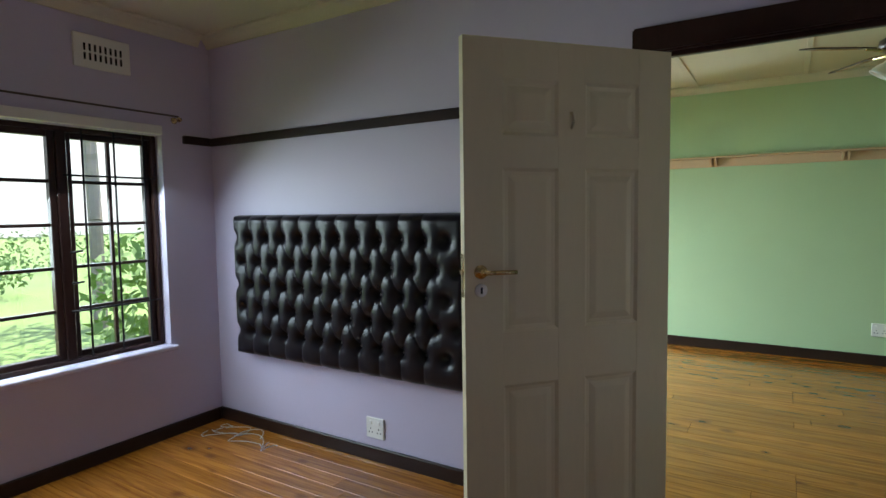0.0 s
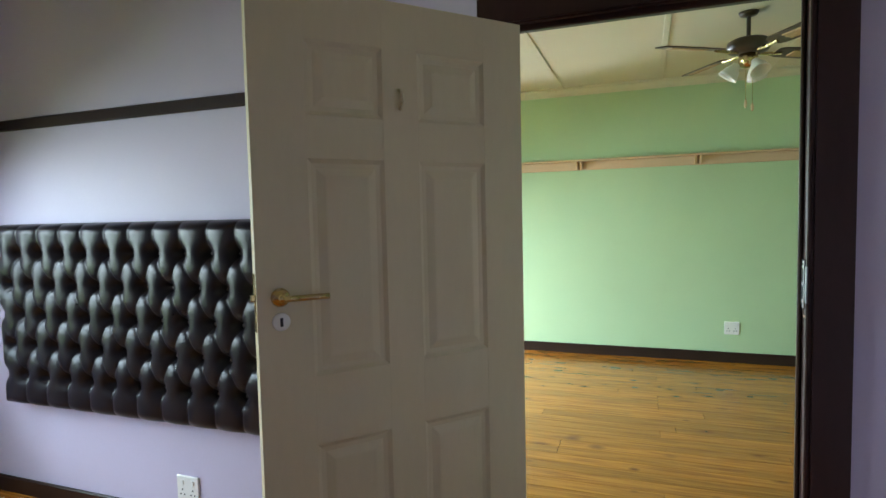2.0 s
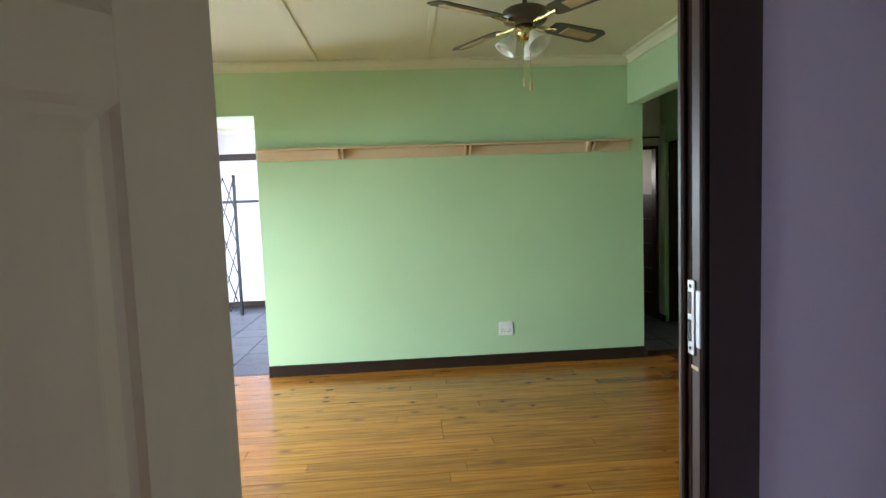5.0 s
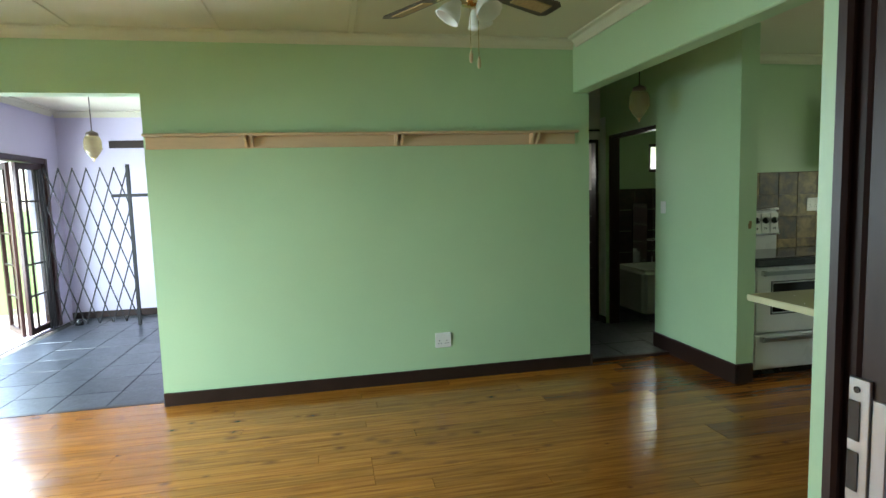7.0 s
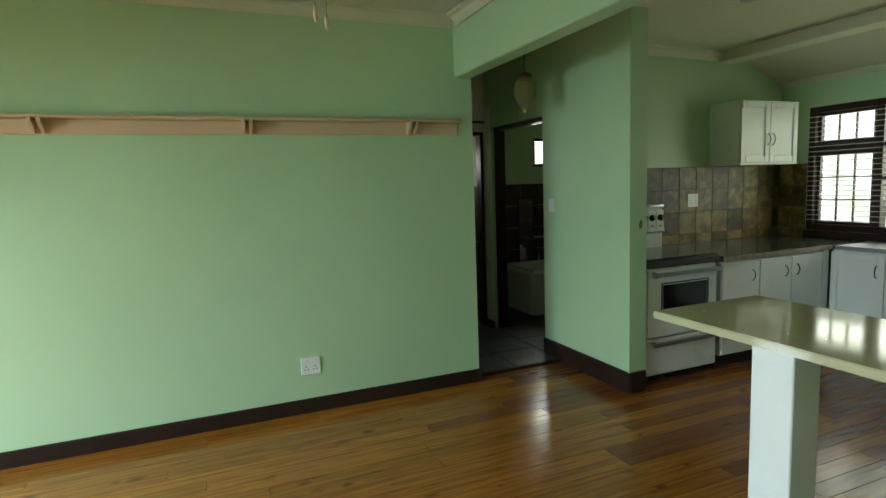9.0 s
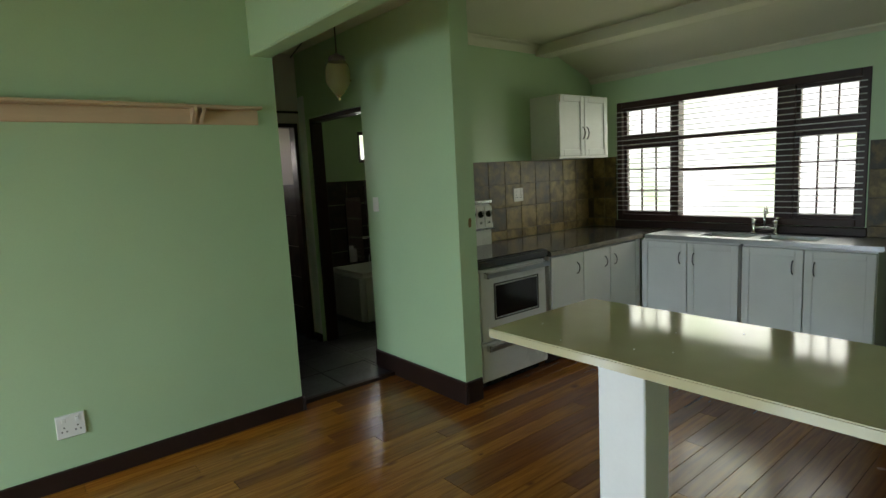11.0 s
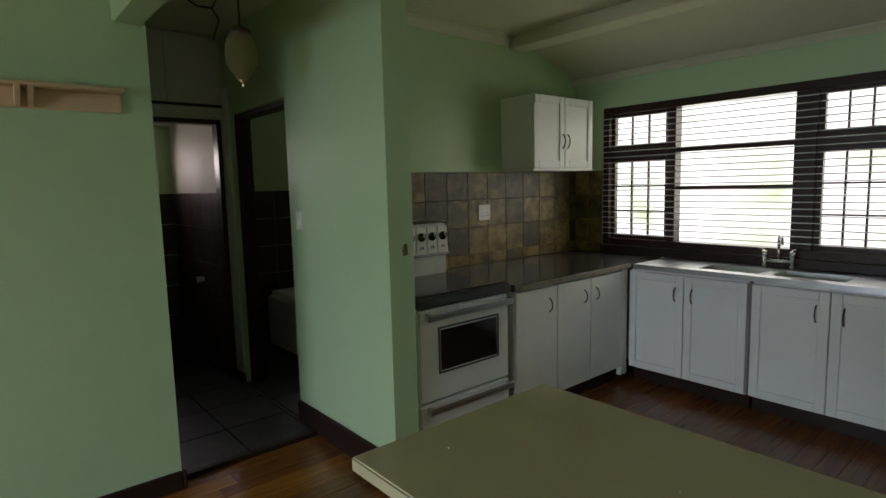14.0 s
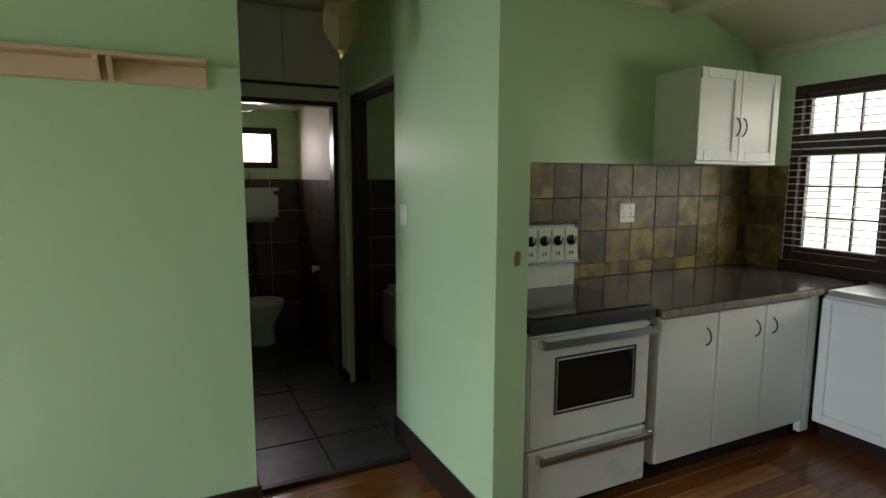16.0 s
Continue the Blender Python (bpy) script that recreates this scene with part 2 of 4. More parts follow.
HAZE = glow("hazy_distance_glow", (1.0, 1.0, 1.0), (0.74, 0.80, 0.74), 0.42, 0.10)
GARDEN_GLOW = glow("glowing_greenery", (1.0, 1.0, 0.94), (0.52, 0.68, 0.36), 0.62, 0.9)
GRASS = mat("grass", (0.10, 0.16, 0.035), 0.9, vary=0.4, scale=0.8, fine=12, bump=0.4)
LEAF = mat("leaves", (0.12, 0.20, 0.05), 0.6, vary=0.4, scale=3)
BARK = mat("bark", (0.22, 0.18, 0.14), 0.9, vary=0.3, scale=6, bump=0.5)
PAVE = mat("pale_paving", (0.45, 0.42, 0.37), 0.8, vary=0.15)
BRICKW = mat("white_wall_paint", (0.7, 0.68, 0.64), 0.8, vary=0.1)
WIRE = mat("white_wire", (0.36, 0.33, 0.27), 0.5)
CANE = mat("woven_cane", (0.42, 0.30, 0.15), 0.6, vary=0.25, scale=60, fine=200)
FANB = mat("fan_brown", (0.055, 0.035, 0.024), 0.35, vary=0.25, scale=12)
BARE = mat("chipped_plaster", (0.20, 0.13, 0.05), 0.9)

# ---- builders ----


def link_mesh(name, bm, material, parent=None, label="", smooth=False):
    me = bpy.data.meshes.new(name)
    bm.to_mesh(me)
    bm.free()
    for m in material if isinstance(material, (list, tuple)) else [material]:
        me.materials.append(m)
    if smooth:
        me.shade_smooth()
    ob = new(name, me)
    if parent:
        ob.parent = parent
    if label:
        ob["label"] = label
    return ob


def part(name, bm, material, parent, label="", smooth=False):
    return link_mesh(name, bm, material, parent, label, smooth)


def box(x0, y0, z0, x1, y1, z1, bevel=0.004, bm=None, seg=1):
    """A box with eased edges, added to bm."""
    b = bmesh.new()
    bmesh.ops.create_cube(b, size=1.0)
    bmesh.ops.scale(b, vec=(x1 - x0, y1 - y0, z1 - z0), verts=b.verts)
    bmesh.ops.translate(b, vec=((x0 + x1) / 2, (y0 + y1) / 2, (z0 + z1) / 2), verts=b.verts)
    lim = min(abs(x1 - x0), abs(y1 - y0), abs(z1 - z0)) * 0.45
    if bevel:
        bmesh.ops.bevel(b, geom=b.edges[:], offset=min(bevel, lim), segments=seg, affect="EDGES")
    return merge(b, bm)


def merge(b, bm):
    if bm is None:
        return b
    me = bpy.data.meshes.new("tmp")
    b.to_mesh(me)
    b.free()
    bm.from_mesh(me)
    bpy.data.meshes.remove(me)
    return bm


def tube(a, b, r0, r1=None, n=10, bm=None):
    """A round bar from a to b."""
    g = bmesh.new()
    a, b = Vector(a), Vector(b)
    d = b - a
    bmesh.ops.create_cone(g, cap_ends=True, segments=n, radius1=r0, radius2=r0 if r1 is None else r1, depth=d.length)
    q = d.to_track_quat("Z", "Y").to_matrix().to_4x4()
    bmesh.ops.transform(g, matrix=Matrix.Translation((a + b) / 2) @ q, verts=g.verts)
    return merge(g, bm)


def rod(points, r, n=8, bm=None):
    """A bent bar through the points."""
    g = bm or bmesh.new()
    for p, q in zip(points, points[1:]):
        tube(p, q, r, None, n, g)
    return g


def lathe(profile, n=24, at=(0, 0, 0), bm=None, ribs=0, depth=0.0):
    """A turned shape about a vertical axis, from (radius, z) steps; ribs flute it."""
    g = bm or bmesh.new()
    rings = []
    for r, z in profile:
        ring = []
        for i in range(n):
            a = 2 * math.pi * i / n
            k = r * (1 + depth * math.cos(a * ribs)) if ribs else r
            ring.append(g.verts.new((at[0] + k * math.cos(a), at[1] + k * math.sin(a), at[2] + z)))
        rings.append(ring)
    for p, q in zip(rings, rings[1:]):
        for i in range(n):
            g.faces.new((p[i], p[(i + 1) % n], q[(i + 1) % n], q[i]))
    if profile[0][0] > 0.001:
        g.faces.new(rings[0][::-1])
    if profile[-1][0] > 0.001:
        g.faces.new(rings[-1])
    return g


def wall(name, axis, lo, hi, s0, s1, z0, z1, holes, front, back, reveal):
    """A wall whose thickness runs along axis from lo to hi, from s0 to s1 along the other; holes are (s0, s1, z0, z1)."""
    ss = sorted({s0, s1, *[h for o in holes for h in o[:2]]})
    zz = sorted({z0, z1, *[h for o in holes for h in o[2:]]})
    ss, zz = [s for s in ss if s0 <= s <= s1], [z for z in zz if z0 <= z <= z1]

    def solid(i, j):
        if not (0 <= i < len(ss) - 1 and 0 <= j < len(zz) - 1):
            return False
        s, z = (ss[i] + ss[i + 1]) / 2, (zz[j] + zz[j + 1]) / 2
        return not any(o[0] < s < o[1] and o[2] < z < o[3] for o in holes)

    bm = bmesh.new()
    cache = {}

    def v(t, s, z):
        k = (t, s, z)
        if k not in cache:
            cache[k] = bm.verts.new((t, s, z) if axis == "x" else (s, t, z))
        return cache[k]

    def face(a, m):
        f = bm.faces.new(a)
        f.material_index = m

    for i in range(len(ss) - 1):
        for j in range(len(zz) - 1):
            if not solid(i, j):
                continue
            a, b, c, d = ss[i], ss[i + 1], zz[j], zz[j + 1]
            face([v(lo, a, c), v(lo, b, c), v(lo, b, d), v(lo, a, d)], 0)
            face([v(hi, a, c), v(hi, b, c), v(hi, b, d), v(hi, a, d)], 1)
            if not solid(i - 1, j):
                face([v(lo, a, c), v(hi, a, c), v(hi, a, d), v(lo, a, d)], 2)
            if not solid(i + 1, j):
                face([v(lo, b, c), v(hi, b, c), v(hi, b, d), v(lo, b, d)], 2)
            if not solid(i, j - 1):
                face([v(lo, a, c), v(hi, a, c), v(hi, b, c), v(lo, b, c)], 2)
            if not solid(i, j + 1):
                face([v(lo, a, d), v(hi, a, d), v(hi, b, d), v(lo, b, d)], 2)
    bmesh.ops.recalc_face_normals(bm, faces=bm.faces[:])
    return tagged(link_mesh(name, bm, [front, back, reveal]), "painted plastered wall of the house", "wall", kind="structure")


def thing(name, label, category, group="", at=(0, 0, 0)):
    e = new(name)
    e.empty_display_size = 0.1
    e.location = at
    return tagged(e, label, category, group)


def structure(name, bm, material, label, category):
    return tagged(link_mesh(name, bm, material), label, category, kind="structure")

# ---- structure ----
ZC, ZK = 2.73, 2.68          # ceilings: rooms, kitchen and passage
BX, BY = -3.33, 2.325        # window wall, bedroom side of the door wall
GY, TY = 6.21, 2.392         # green wall, green side of the door wall
KX, KY = 5.65, 6.35          # kitchen window wall and cooker wall
NX, WY = 2.97, 7.64          # passage side wall, toilet wall
LIFT, RISE = 0.014, 0.032    # boards of the living room; boards of the bedroom and slate of the passage

wall("wall_bedroom", "y", BY, TY, BX, 5.87, 0, 2.9, [(-0.41, 0.548, -1, 2.15)], LILAC, GREEN, GREEN)
wall("wall_west", "x", BX - 0.22, BX, -2.4, GY + 0.15, -0.1, 2.9,
     [(-0.3, 1.96, 0.635, 1.995), (3.2, 5.4, 0.75, 2.05)], BRICKW, LILAC, LILAC)
LX = -3.47
wall("wall_lounge_west", "x", LX - 0.22, LX, GY, 10.25, -0.1, 2.9, [(7.1, 9.76, 0, 2.12)], BRICKW, LILAC, LILAC)
wall("wall_green", "y", GY, GY + 0.15, BX, 2.14, 0, 2.9, [(-3.05, -1.27, -1, 2.295)], GREEN, LILAC, GREEN)
wall("wall_green_west", "x", BX, BX + 0.006, TY, GY, 0, ZC, [(3.2, 5.4, 0.75, 2.05)], GREEN, GREEN, GREEN)
wall("wall_bedroom_east", "x", 1.02, 1.16, -2.4, BY, 0, 2.9, [], LILAC, LILAC, LILAC)
wall("wall_bedroom_south", "y", -2.4, -2.26, BX, 1.02, 0, 2.9, [], LILAC, LILAC, LILAC)
wall("wall_nib", "x", NX, NX + 0.15, 5.47, WY, 0, 2.9, [(6.55, 7.50, -1, 2.10)], GREEN, GREEN, GREEN)
wall("wall_kitchen_north", "y", KY, KY + 0.15, NX + 0.15, 5.87, 0, 2.9, [], GREEN, GREEN, GREEN)
wall("wall_kitchen_east", "x", KX, KX + 0.22, TY, KY, 0, 2.9, [(3.97, 6.05, 0.99, 2.15), (2.95, 3.80, -1, 2.12)], GREEN, BRICKW, WHITE)
wall("wall_toilet", "y", WY, WY + 0.12, 2.0, 3.12, 0, 2.9, [(2.20, 2.95, -1, 2.07)], PLASTER, GREEN, PLASTER)
wall("wall_passage", "x", 2.0, 2.14, GY + 0.15, 9.5, 0, 2.9, [], LILAC, GREEN, GREEN)
wall("wall_toilet_east", "x", 2.98, 3.12, WY + 0.12, 9.2, 0, 2.9, [], PLASTER, GREEN, GREEN)
wall("wall_north", "y", 9.2, 9.35, 2.0, 5.35, 0, 2.9, [(2.22, 2.79, 1.62, 2.0), (4.53, 5.0, 1.75, 2.15)], GREEN, BRICKW, GREEN)
wall("wall_bath_east", "x", 5.2, 5.35, KY + 0.15, 9.2, 0, 2.9, [], GREEN, GREEN, GREEN)
wall("wall_lounge_north", "y", 10.1, 10.25, LX, 2.0, 0, 2.9, [], LILAC, LILAC, LILAC)

bm = box(2.0, TY, 2.31, 2.13, GY, ZC + 0.1, 0.008)
structure("beam", bm, GREEN, "green painted beam between the room and the kitchen", "beam")

for nm, a in (("ceiling_bedroom", (BX, -2.3, 2.69, 1.1, BY, 2.8)), ("ceiling_living", (BX, TY, ZC, 2.0, GY, ZC + 0.1)),
              ("ceiling_lounge", (LX, GY + 0.15, ZC + 0.02, 2.0, 10.1, ZC + 0.12)), ("ceiling_kitchen", (2.13, TY, ZK, 4.78, KY, ZK + 0.1)),
              ("ceiling_passage", (2.13, KY, ZK, NX, WY, ZK + 0.1)), ("ceiling_toilet", (2.14, WY + 0.12, 2.17, 2.98, 9.2, 2.27)),
              ("ceiling_bath", (3.12, KY + 0.15, 2.5, 5.2, 9.2, 2.6))):
    structure(nm, box(*a, 0), CREAM, "cream painted board ceiling", "ceiling")
bm = bmesh.new()
vs = [bm.verts.new(p) for p in ((4.98, TY, 2.66), (KX, TY, 2.42), (KX, KY, 2.42), (4.98, KY, 2.66), (4.98, TY, 2.8), (KX, TY, 2.8), (KX, KY, 2.8), (4.98, KY, 2.8))]
for f in ((3, 2, 1, 0), (4, 5, 6, 7), (0, 1, 5, 4), (2, 3, 7, 6), (1, 2, 6, 5), (3, 0, 4, 7)):
    bm.faces.new([vs[i] for i in f])
structure("ceiling_kitchen_slope", bm, CREAM, "sloping cream ceiling above the kitchen window", "ceiling")
bm = box(4.78, TY, 2.585, 4.98, KY, 2.8, 0.006)
structure("ceiling_beam", bm, CREAM, "cream boxed beam across the kitchen ceiling", "beam")
# cover strips of the board ceiling
for x in (-2.6, -1.66, -0.71, 0.22, 1.16):
    structure("ceiling_strip", box(x - 0.022, TY, ZC - 0.010, x + 0.022, GY, ZC, 0.004), CREAM, "cream cover strip on a board ceiling", "trim")
for x in (-2.2, -1.1, 0.0):
    structure("ceiling_strip", box(x - 0.022, -2.26, 2.68, x + 0.022, BY, 2.69, 0.003), CREAM, "cream cover strip on a board ceiling", "trim")


def cornice(name, axis, at, s0, s1, z, sign, size=0.075):
    """A cove moulding along a wall; sign: the side of the wall on which it lies."""
    prof = [(0, 0), (0, -size), (0.012, -size), (0.02, -size * 0.72), (0.045, -size * 0.3), (size * 0.8, -0.018), (size, -0.014), (size, 0)]
    g = bmesh.new()
    rows = []
    for s in (s0, s1):
        rows.append([g.verts.new((at + sign * p, s, z + q) if axis == "x" else (s, at + sign * p, z + q)) for p, q in prof])
    n = len(prof)
    for i in range(n):
        g.faces.new((rows[0][i], rows[0][(i + 1) % n], rows[1][(i + 1) % n], rows[1][i]))
    g.faces.new(rows[0])
    g.faces.new(rows[1][::-1])
    bmesh.ops.recalc_face_normals(g, faces=g.faces[:])
    structure(name, g, CREAM, "cream cove cornice under the ceiling", "trim")


cornice("cornice", "y", GY, BX, 2.0, ZC, -1)
cornice("cornice", "x", 2.0, TY, GY - 0.08, ZC, -1)
cornice("cornice", "y", TY, BX, 2.0, ZC, 1)
cornice("cornice", "y", BY, BX, 1.02, 2.69, -1)
cornice("cornice", "x", BX, -2.26, BY - 0.08, 2.69, 1)
cornice("cornice", "y", 10.1, LX, 2.0, ZC + 0.02, -1)
cornice("cornice", "x", LX, GY + 0.15, 10.0, ZC + 0.02, 1)
cornice("cornice", "y", KY, NX + 0.15, 4.78, ZK, -1)
cornice("cornice", "x", KX, TY, KY, 2.43, -1, 0.05)


def skirting(axis, at, s0, s1, sign, h=0.115):
    a = (at, at + sign * 0.02)
    lo, hi = min(a), max(a)
    b = box(lo, s0, 0.0, hi, s1, h, 0.006) if axis == "x" else box(s0, lo, 0.0, s1, hi, h, 0.006)
    structure("baseboard", b, SKIRT, "dark stained wooden skirting board", "skirting")


skirting("y", BY, BX, -0.48, -1)
skirting("y", BY, 0.68, 1.02, -1)
skirting("x", BX, -2.26, BY - 0.02, 1)
skirting("x", 1.02, -2.26, BY - 0.02, -1)
skirting("y", GY, -1.27, 2.14, -1, 0.112)
skirting("x", 2.14, GY - 0.02, WY, 1)
skirting("x", NX, 5.45, 6.55, -1, 0.165)
skirting("y", 5.47, NX, NX + 0.14, -1, 0.165)
skirting("x", NX, 7.50, WY, -1, 0.1)
skirting("y", TY, BX, -0.40, 1)
skirting("y", TY, 0.60, KX, 1)
skirting("y", 10.1, LX, 2.0, -1, 0.09)
skirting("x", LX, GY + 0.15, 7.0, 1, 0.09)
# picture rails
structure("picture_rail", box(BX, BY - 0.022, 1.955, -0.48, BY, 2.01, 0.006), SKIRT, "dark wooden picture rail on a lilac wall", "rail")
structure("picture_rail", box(BX, 2.10, 1.955, BX + 0.022, BY - 0.022, 2.01, 0.006), SKIRT, "dark wooden picture rail on a lilac wall", "rail")
structure("picture_rail", box(-2.84, 10.075, 2.27, 2.0, 10.1, 2.37, 0.006), SKIRT, "dark wooden picture rail on a lilac wall", "rail")

# sub-floors; boards and tiles lie on them
structure("floor", box(BX, -2.3, -0.12, 5.9, 6.30, -0.022, 0), SKIRT, "dark sub-floor under the pine boards", "floor")
structure("floor_lounge", box(LX - 0.2, 6.30, -0.12, 5.3, 10.25, -0.012, 0), GROUT_D, "dark bed under the slate tiles", "floor")
structure("threshold", box(-3.05, 6.285, -0.022, -1.27, 6.325, LIFT + 0.002, 0.003), SKIRT, "dark wooden strip between boards and slate", "threshold")
structure("threshold", box(2.14, 6.285, -0.022, NX, 6.325, RISE + 0.006, 0.003), SKIRT, "dark wooden strip between boards and slate", "threshold")
# outside
gm = bmesh.new()
bmesh.ops.create_grid(gm, x_segments=2, y_segments=2, size=400)
bmesh.ops.translate(gm, vec=(0, 0, -0.35), verts=gm.verts)
structure("ground", gm, GRASS, "sunlit lawn round the house", "ground")
structure("roof", box(-4.0, -2.9, 2.92, 6.6, 10.7, 3.0, 0), BRICKW, "roof slab over the house", "roof")
structure("terrace", box(-6.5, 5.5, -0.34, BX - 0.42, 11, -0.04, 0.01), PAVE, "pale paved terrace outside the open door", "paving")
# emissive boards added outside: the glow stands in for sunlit greenery and sky
structure("backdrop", box(10.6, -12, -0.35, 10.7, 22, 6.5, 0), GARDEN_GLOW, "glowing backdrop of pale greenery behind the house", "backdrop")
structure("backdrop", box(-60.2, -60, -0.35, -60, 80, 16, 0), HAZE, "glowing pale backdrop for hazy sky and distance", "backdrop")


def frame_bars(name, parent, material, axis, at, th, s0, s1, z0, z1, w, bm=None):
    """Four mitred-looking bars round an opening in the plane axis = at."""
    for a in ((s0, z0, s0 + w, z1), (s1 - w, z0, s1, z1), (s0 + w, z0, s1 - w, z0 + w), (s0 + w, z1 - w, s1 - w, z1)):
        b = box(at, a[0], a[1], at + th, a[2], a[3], 0.004) if axis == "x" else box(a[0], at, a[1], a[2], at + th, a[3], 0.004)
        part(name, b, material, parent)


def pane(parent, axis, at, s0, s1, z0, z1):
    b = box(at, s0, z0, at + 0.004, s1, z1, 0) if axis == "x" else box(s0, at, z0, s1, at + 0.004, z1, 0)
    o = part("pane", b, GLASS, parent)
    o.visible_shadow = False


# bedroom window: two glazed lights with small panes, the right one with burglar bars
w1 = tagged(thing("window_1", "dark wooden small-paned window with burglar bars", "window"), kind="structure")
frame_bars("window_frame", w1, DARK, "x", BX - 0.14, 0.07, -0.3, 1.96, 0.635, 1.995, 0.028)


def sash(parent, axis, at, s0, s1, z0, z1, cols, rows, w=0.045, bar=0.02, th=0.045):
    frame_bars("sash", parent, DARK, axis, at, th, s0, s1, z0, z1, w)
    cw, rh = (s1 - s0 - 2 * w) / cols, (z1 - z0 - 2 * w) / rows
    for i in range(1, cols):
        s = s0 + w + cw * i
        q = (s - bar / 2, z0 + w, s + bar / 2, z1 - w)
        part("glazing_bar", box(at + 0.01, q[0], q[1], at + th - 0.008, q[2], q[3], 0.003) if axis == "x" else box(q[0], at + 0.01, q[1], q[2], at + th - 0.008, q[3], 0.003), DARK, parent)
    for j in range(1, rows):
        z = z0 + w + rh * j
        q = (s0 + w, z - bar / 2, s1 - w, z + bar / 2)
        part("glazing_bar", box(at + 0.012, q[0], q[1], at + th - 0.01, q[2], q[3], 0.003) if axis == "x" else box(q[0], at + 0.012, q[1], q[2], at + th - 0.01, q[3], 0.003), DARK, parent)
    for i in range(cols):
        for j in range(rows):
            pane(parent, axis, at + th / 2, s0 + w + cw * i, s0 + w + cw * (i + 1), z0 + w + rh * j, z0 + w + rh * (j + 1))


sash(w1, "x", BX - 0.13, 0.66, 1.375, 0.662, 1.968, 2, 5, 0.036)
sash(w1, "x", BX - 0.13, -0.273, 0.62, 0.662, 1.968, 3, 5, 0.036)
part("mullion", box(BX - 0.14, 1.375, 0.662, BX - 0.07, 1.43, 1.968, 0.004), DARK, w1)
sash(w1, "x", BX - 0.15, 1.435, 1.932, 0.664, 1.966, 2, 5, 0.034)
for y in (1.50, 1.68, 1.86):
    part("burglar_bar", tube((BX - 0.045, y, 0.66), (BX - 0.045, y, 1.99), 0.006), IRON, w1)
for z in (0.94, 1.72):
    part("burglar_bar", tube((BX - 0.052, 1.40, z), (BX - 0.052, 1.94, z), 0.006), IRON, w1)
for z in (1.10, 1.28):
    part("catch", tube((BX - 0.07, 1.42, z), (BX - 0.035, 1.47, z + 0.008), 0.006), IRON, w1)
part("window_sill", box(BX - 0.2, -0.34, 0.600, BX + 0.03, 2.0, 0.634, 0.008), LILAC, w1, "painted sill")
for y in (1.02,):
    part("pelmet", box(BX - 0.004, -0.3, 1.997, BX + 0.022, 1.955, 2.055, 0.004), PLASTIC, w1, "cream blind track")

# ---- doorway and door ----
df = tagged(thing("door_frame", "dark stained wooden door frame with worn edges", "door frame"), kind="structure")
F0, F1 = BY - 0.004, BY + 0.030
part("jamb", box(-0.409, F0, 0, -0.380, TY + 0.003, 2.11, 0.005), DARK, df)
jr = part("jamb", box(0.534, F0, 0, 0.5475, F1, 2.11, 0.004), DARK, df)
part("head", box(-0.409, F0, 2.11, 0.5475, F1, 2.149, 0.005), DARK, df)
part("stop", box(0.522, BY + 0.010, 0, 0.534, F1 - 0.002, 2.11, 0.004), DARK, df)
part("stop", box(-0.380, BY + 0.010, 0, -0.374, F1 - 0.002, 2.11, 0.002), DARK, df)
part("architrave", box(-0.48, BY - 0.036, 0, -0.390, BY - 0.005, 2.128, 0.008, seg=2), DARK, df)
part("architrave", box(0.544, BY - 0.036, 0, 0.658, BY - 0.005, 2.128, 0.008, seg=2), DARK, df)
part("architrave", box(-0.48, BY - 0.036, 2.128, 0.658, BY - 0.005, 2.238, 0.008, seg=2), DARK, df)
sp = part("strike_plate", box(0.530, BY - 0.020, 1.168, 0.534, BY + 0.004, 1.314, 0.001), STEEL, jr, "worn steel strike plate")
for z in (1.194, 1.248):
    part("slot", box(0.5288, BY - 0.010, z, 0.5302, BY + 0.002, z + 0.042, 0.0), BLACKP, sp)
for z in (1.180, 1.302):
    part("screw", tube((0.5285, BY - 0.006, z), (0.5302, BY - 0.006, z), 0.0035, None, 10), BLACKP, sp)
part("lip", box(0.5325, BY - 0.036, 1.185, 0.5365, BY - 0.020, 1.296, 0.001), STEEL, sp)
part("chip", box(0.5330, BY - 0.030, 1.140, 0.5336, BY - 0.004, 1.147, 0.0002), SHELFW, jr, "bare wood where the paint has chipped")
part("jamb_lining", box(0.534, BY - 0.036, 0, 0.544, F0, 2.11, 0.003), DARK, df)

DW, DT, DZ0, DZ1 = 0.885, 0.038, 0.045, 2.105
door = tagged(thing("door_1", "cream painted six-panel wooden door standing open", "door"), kind="structure")
cols = ((0.150, 0.390), (0.505, 0.735))
rows_d = ((0.24, 0.83), (1.03, 1.64), (1.76, 1.965))
for a, b in ((0, 0.150), (0.390, 0.505), (0.735, DW)):
    part("stile", box(a, 0, DZ0, b, DT, DZ1, 0.0004), DOORW, door)
for a, b in ((DZ0, 0.24), (0.83, 1.03), (1.64, 1.76), (1.965, DZ1)):
    for c in cols:
        part("rail", box(c[0], 0.0002, a, c[1], DT - 0.0002, b, 0.0004), DOORW, door)


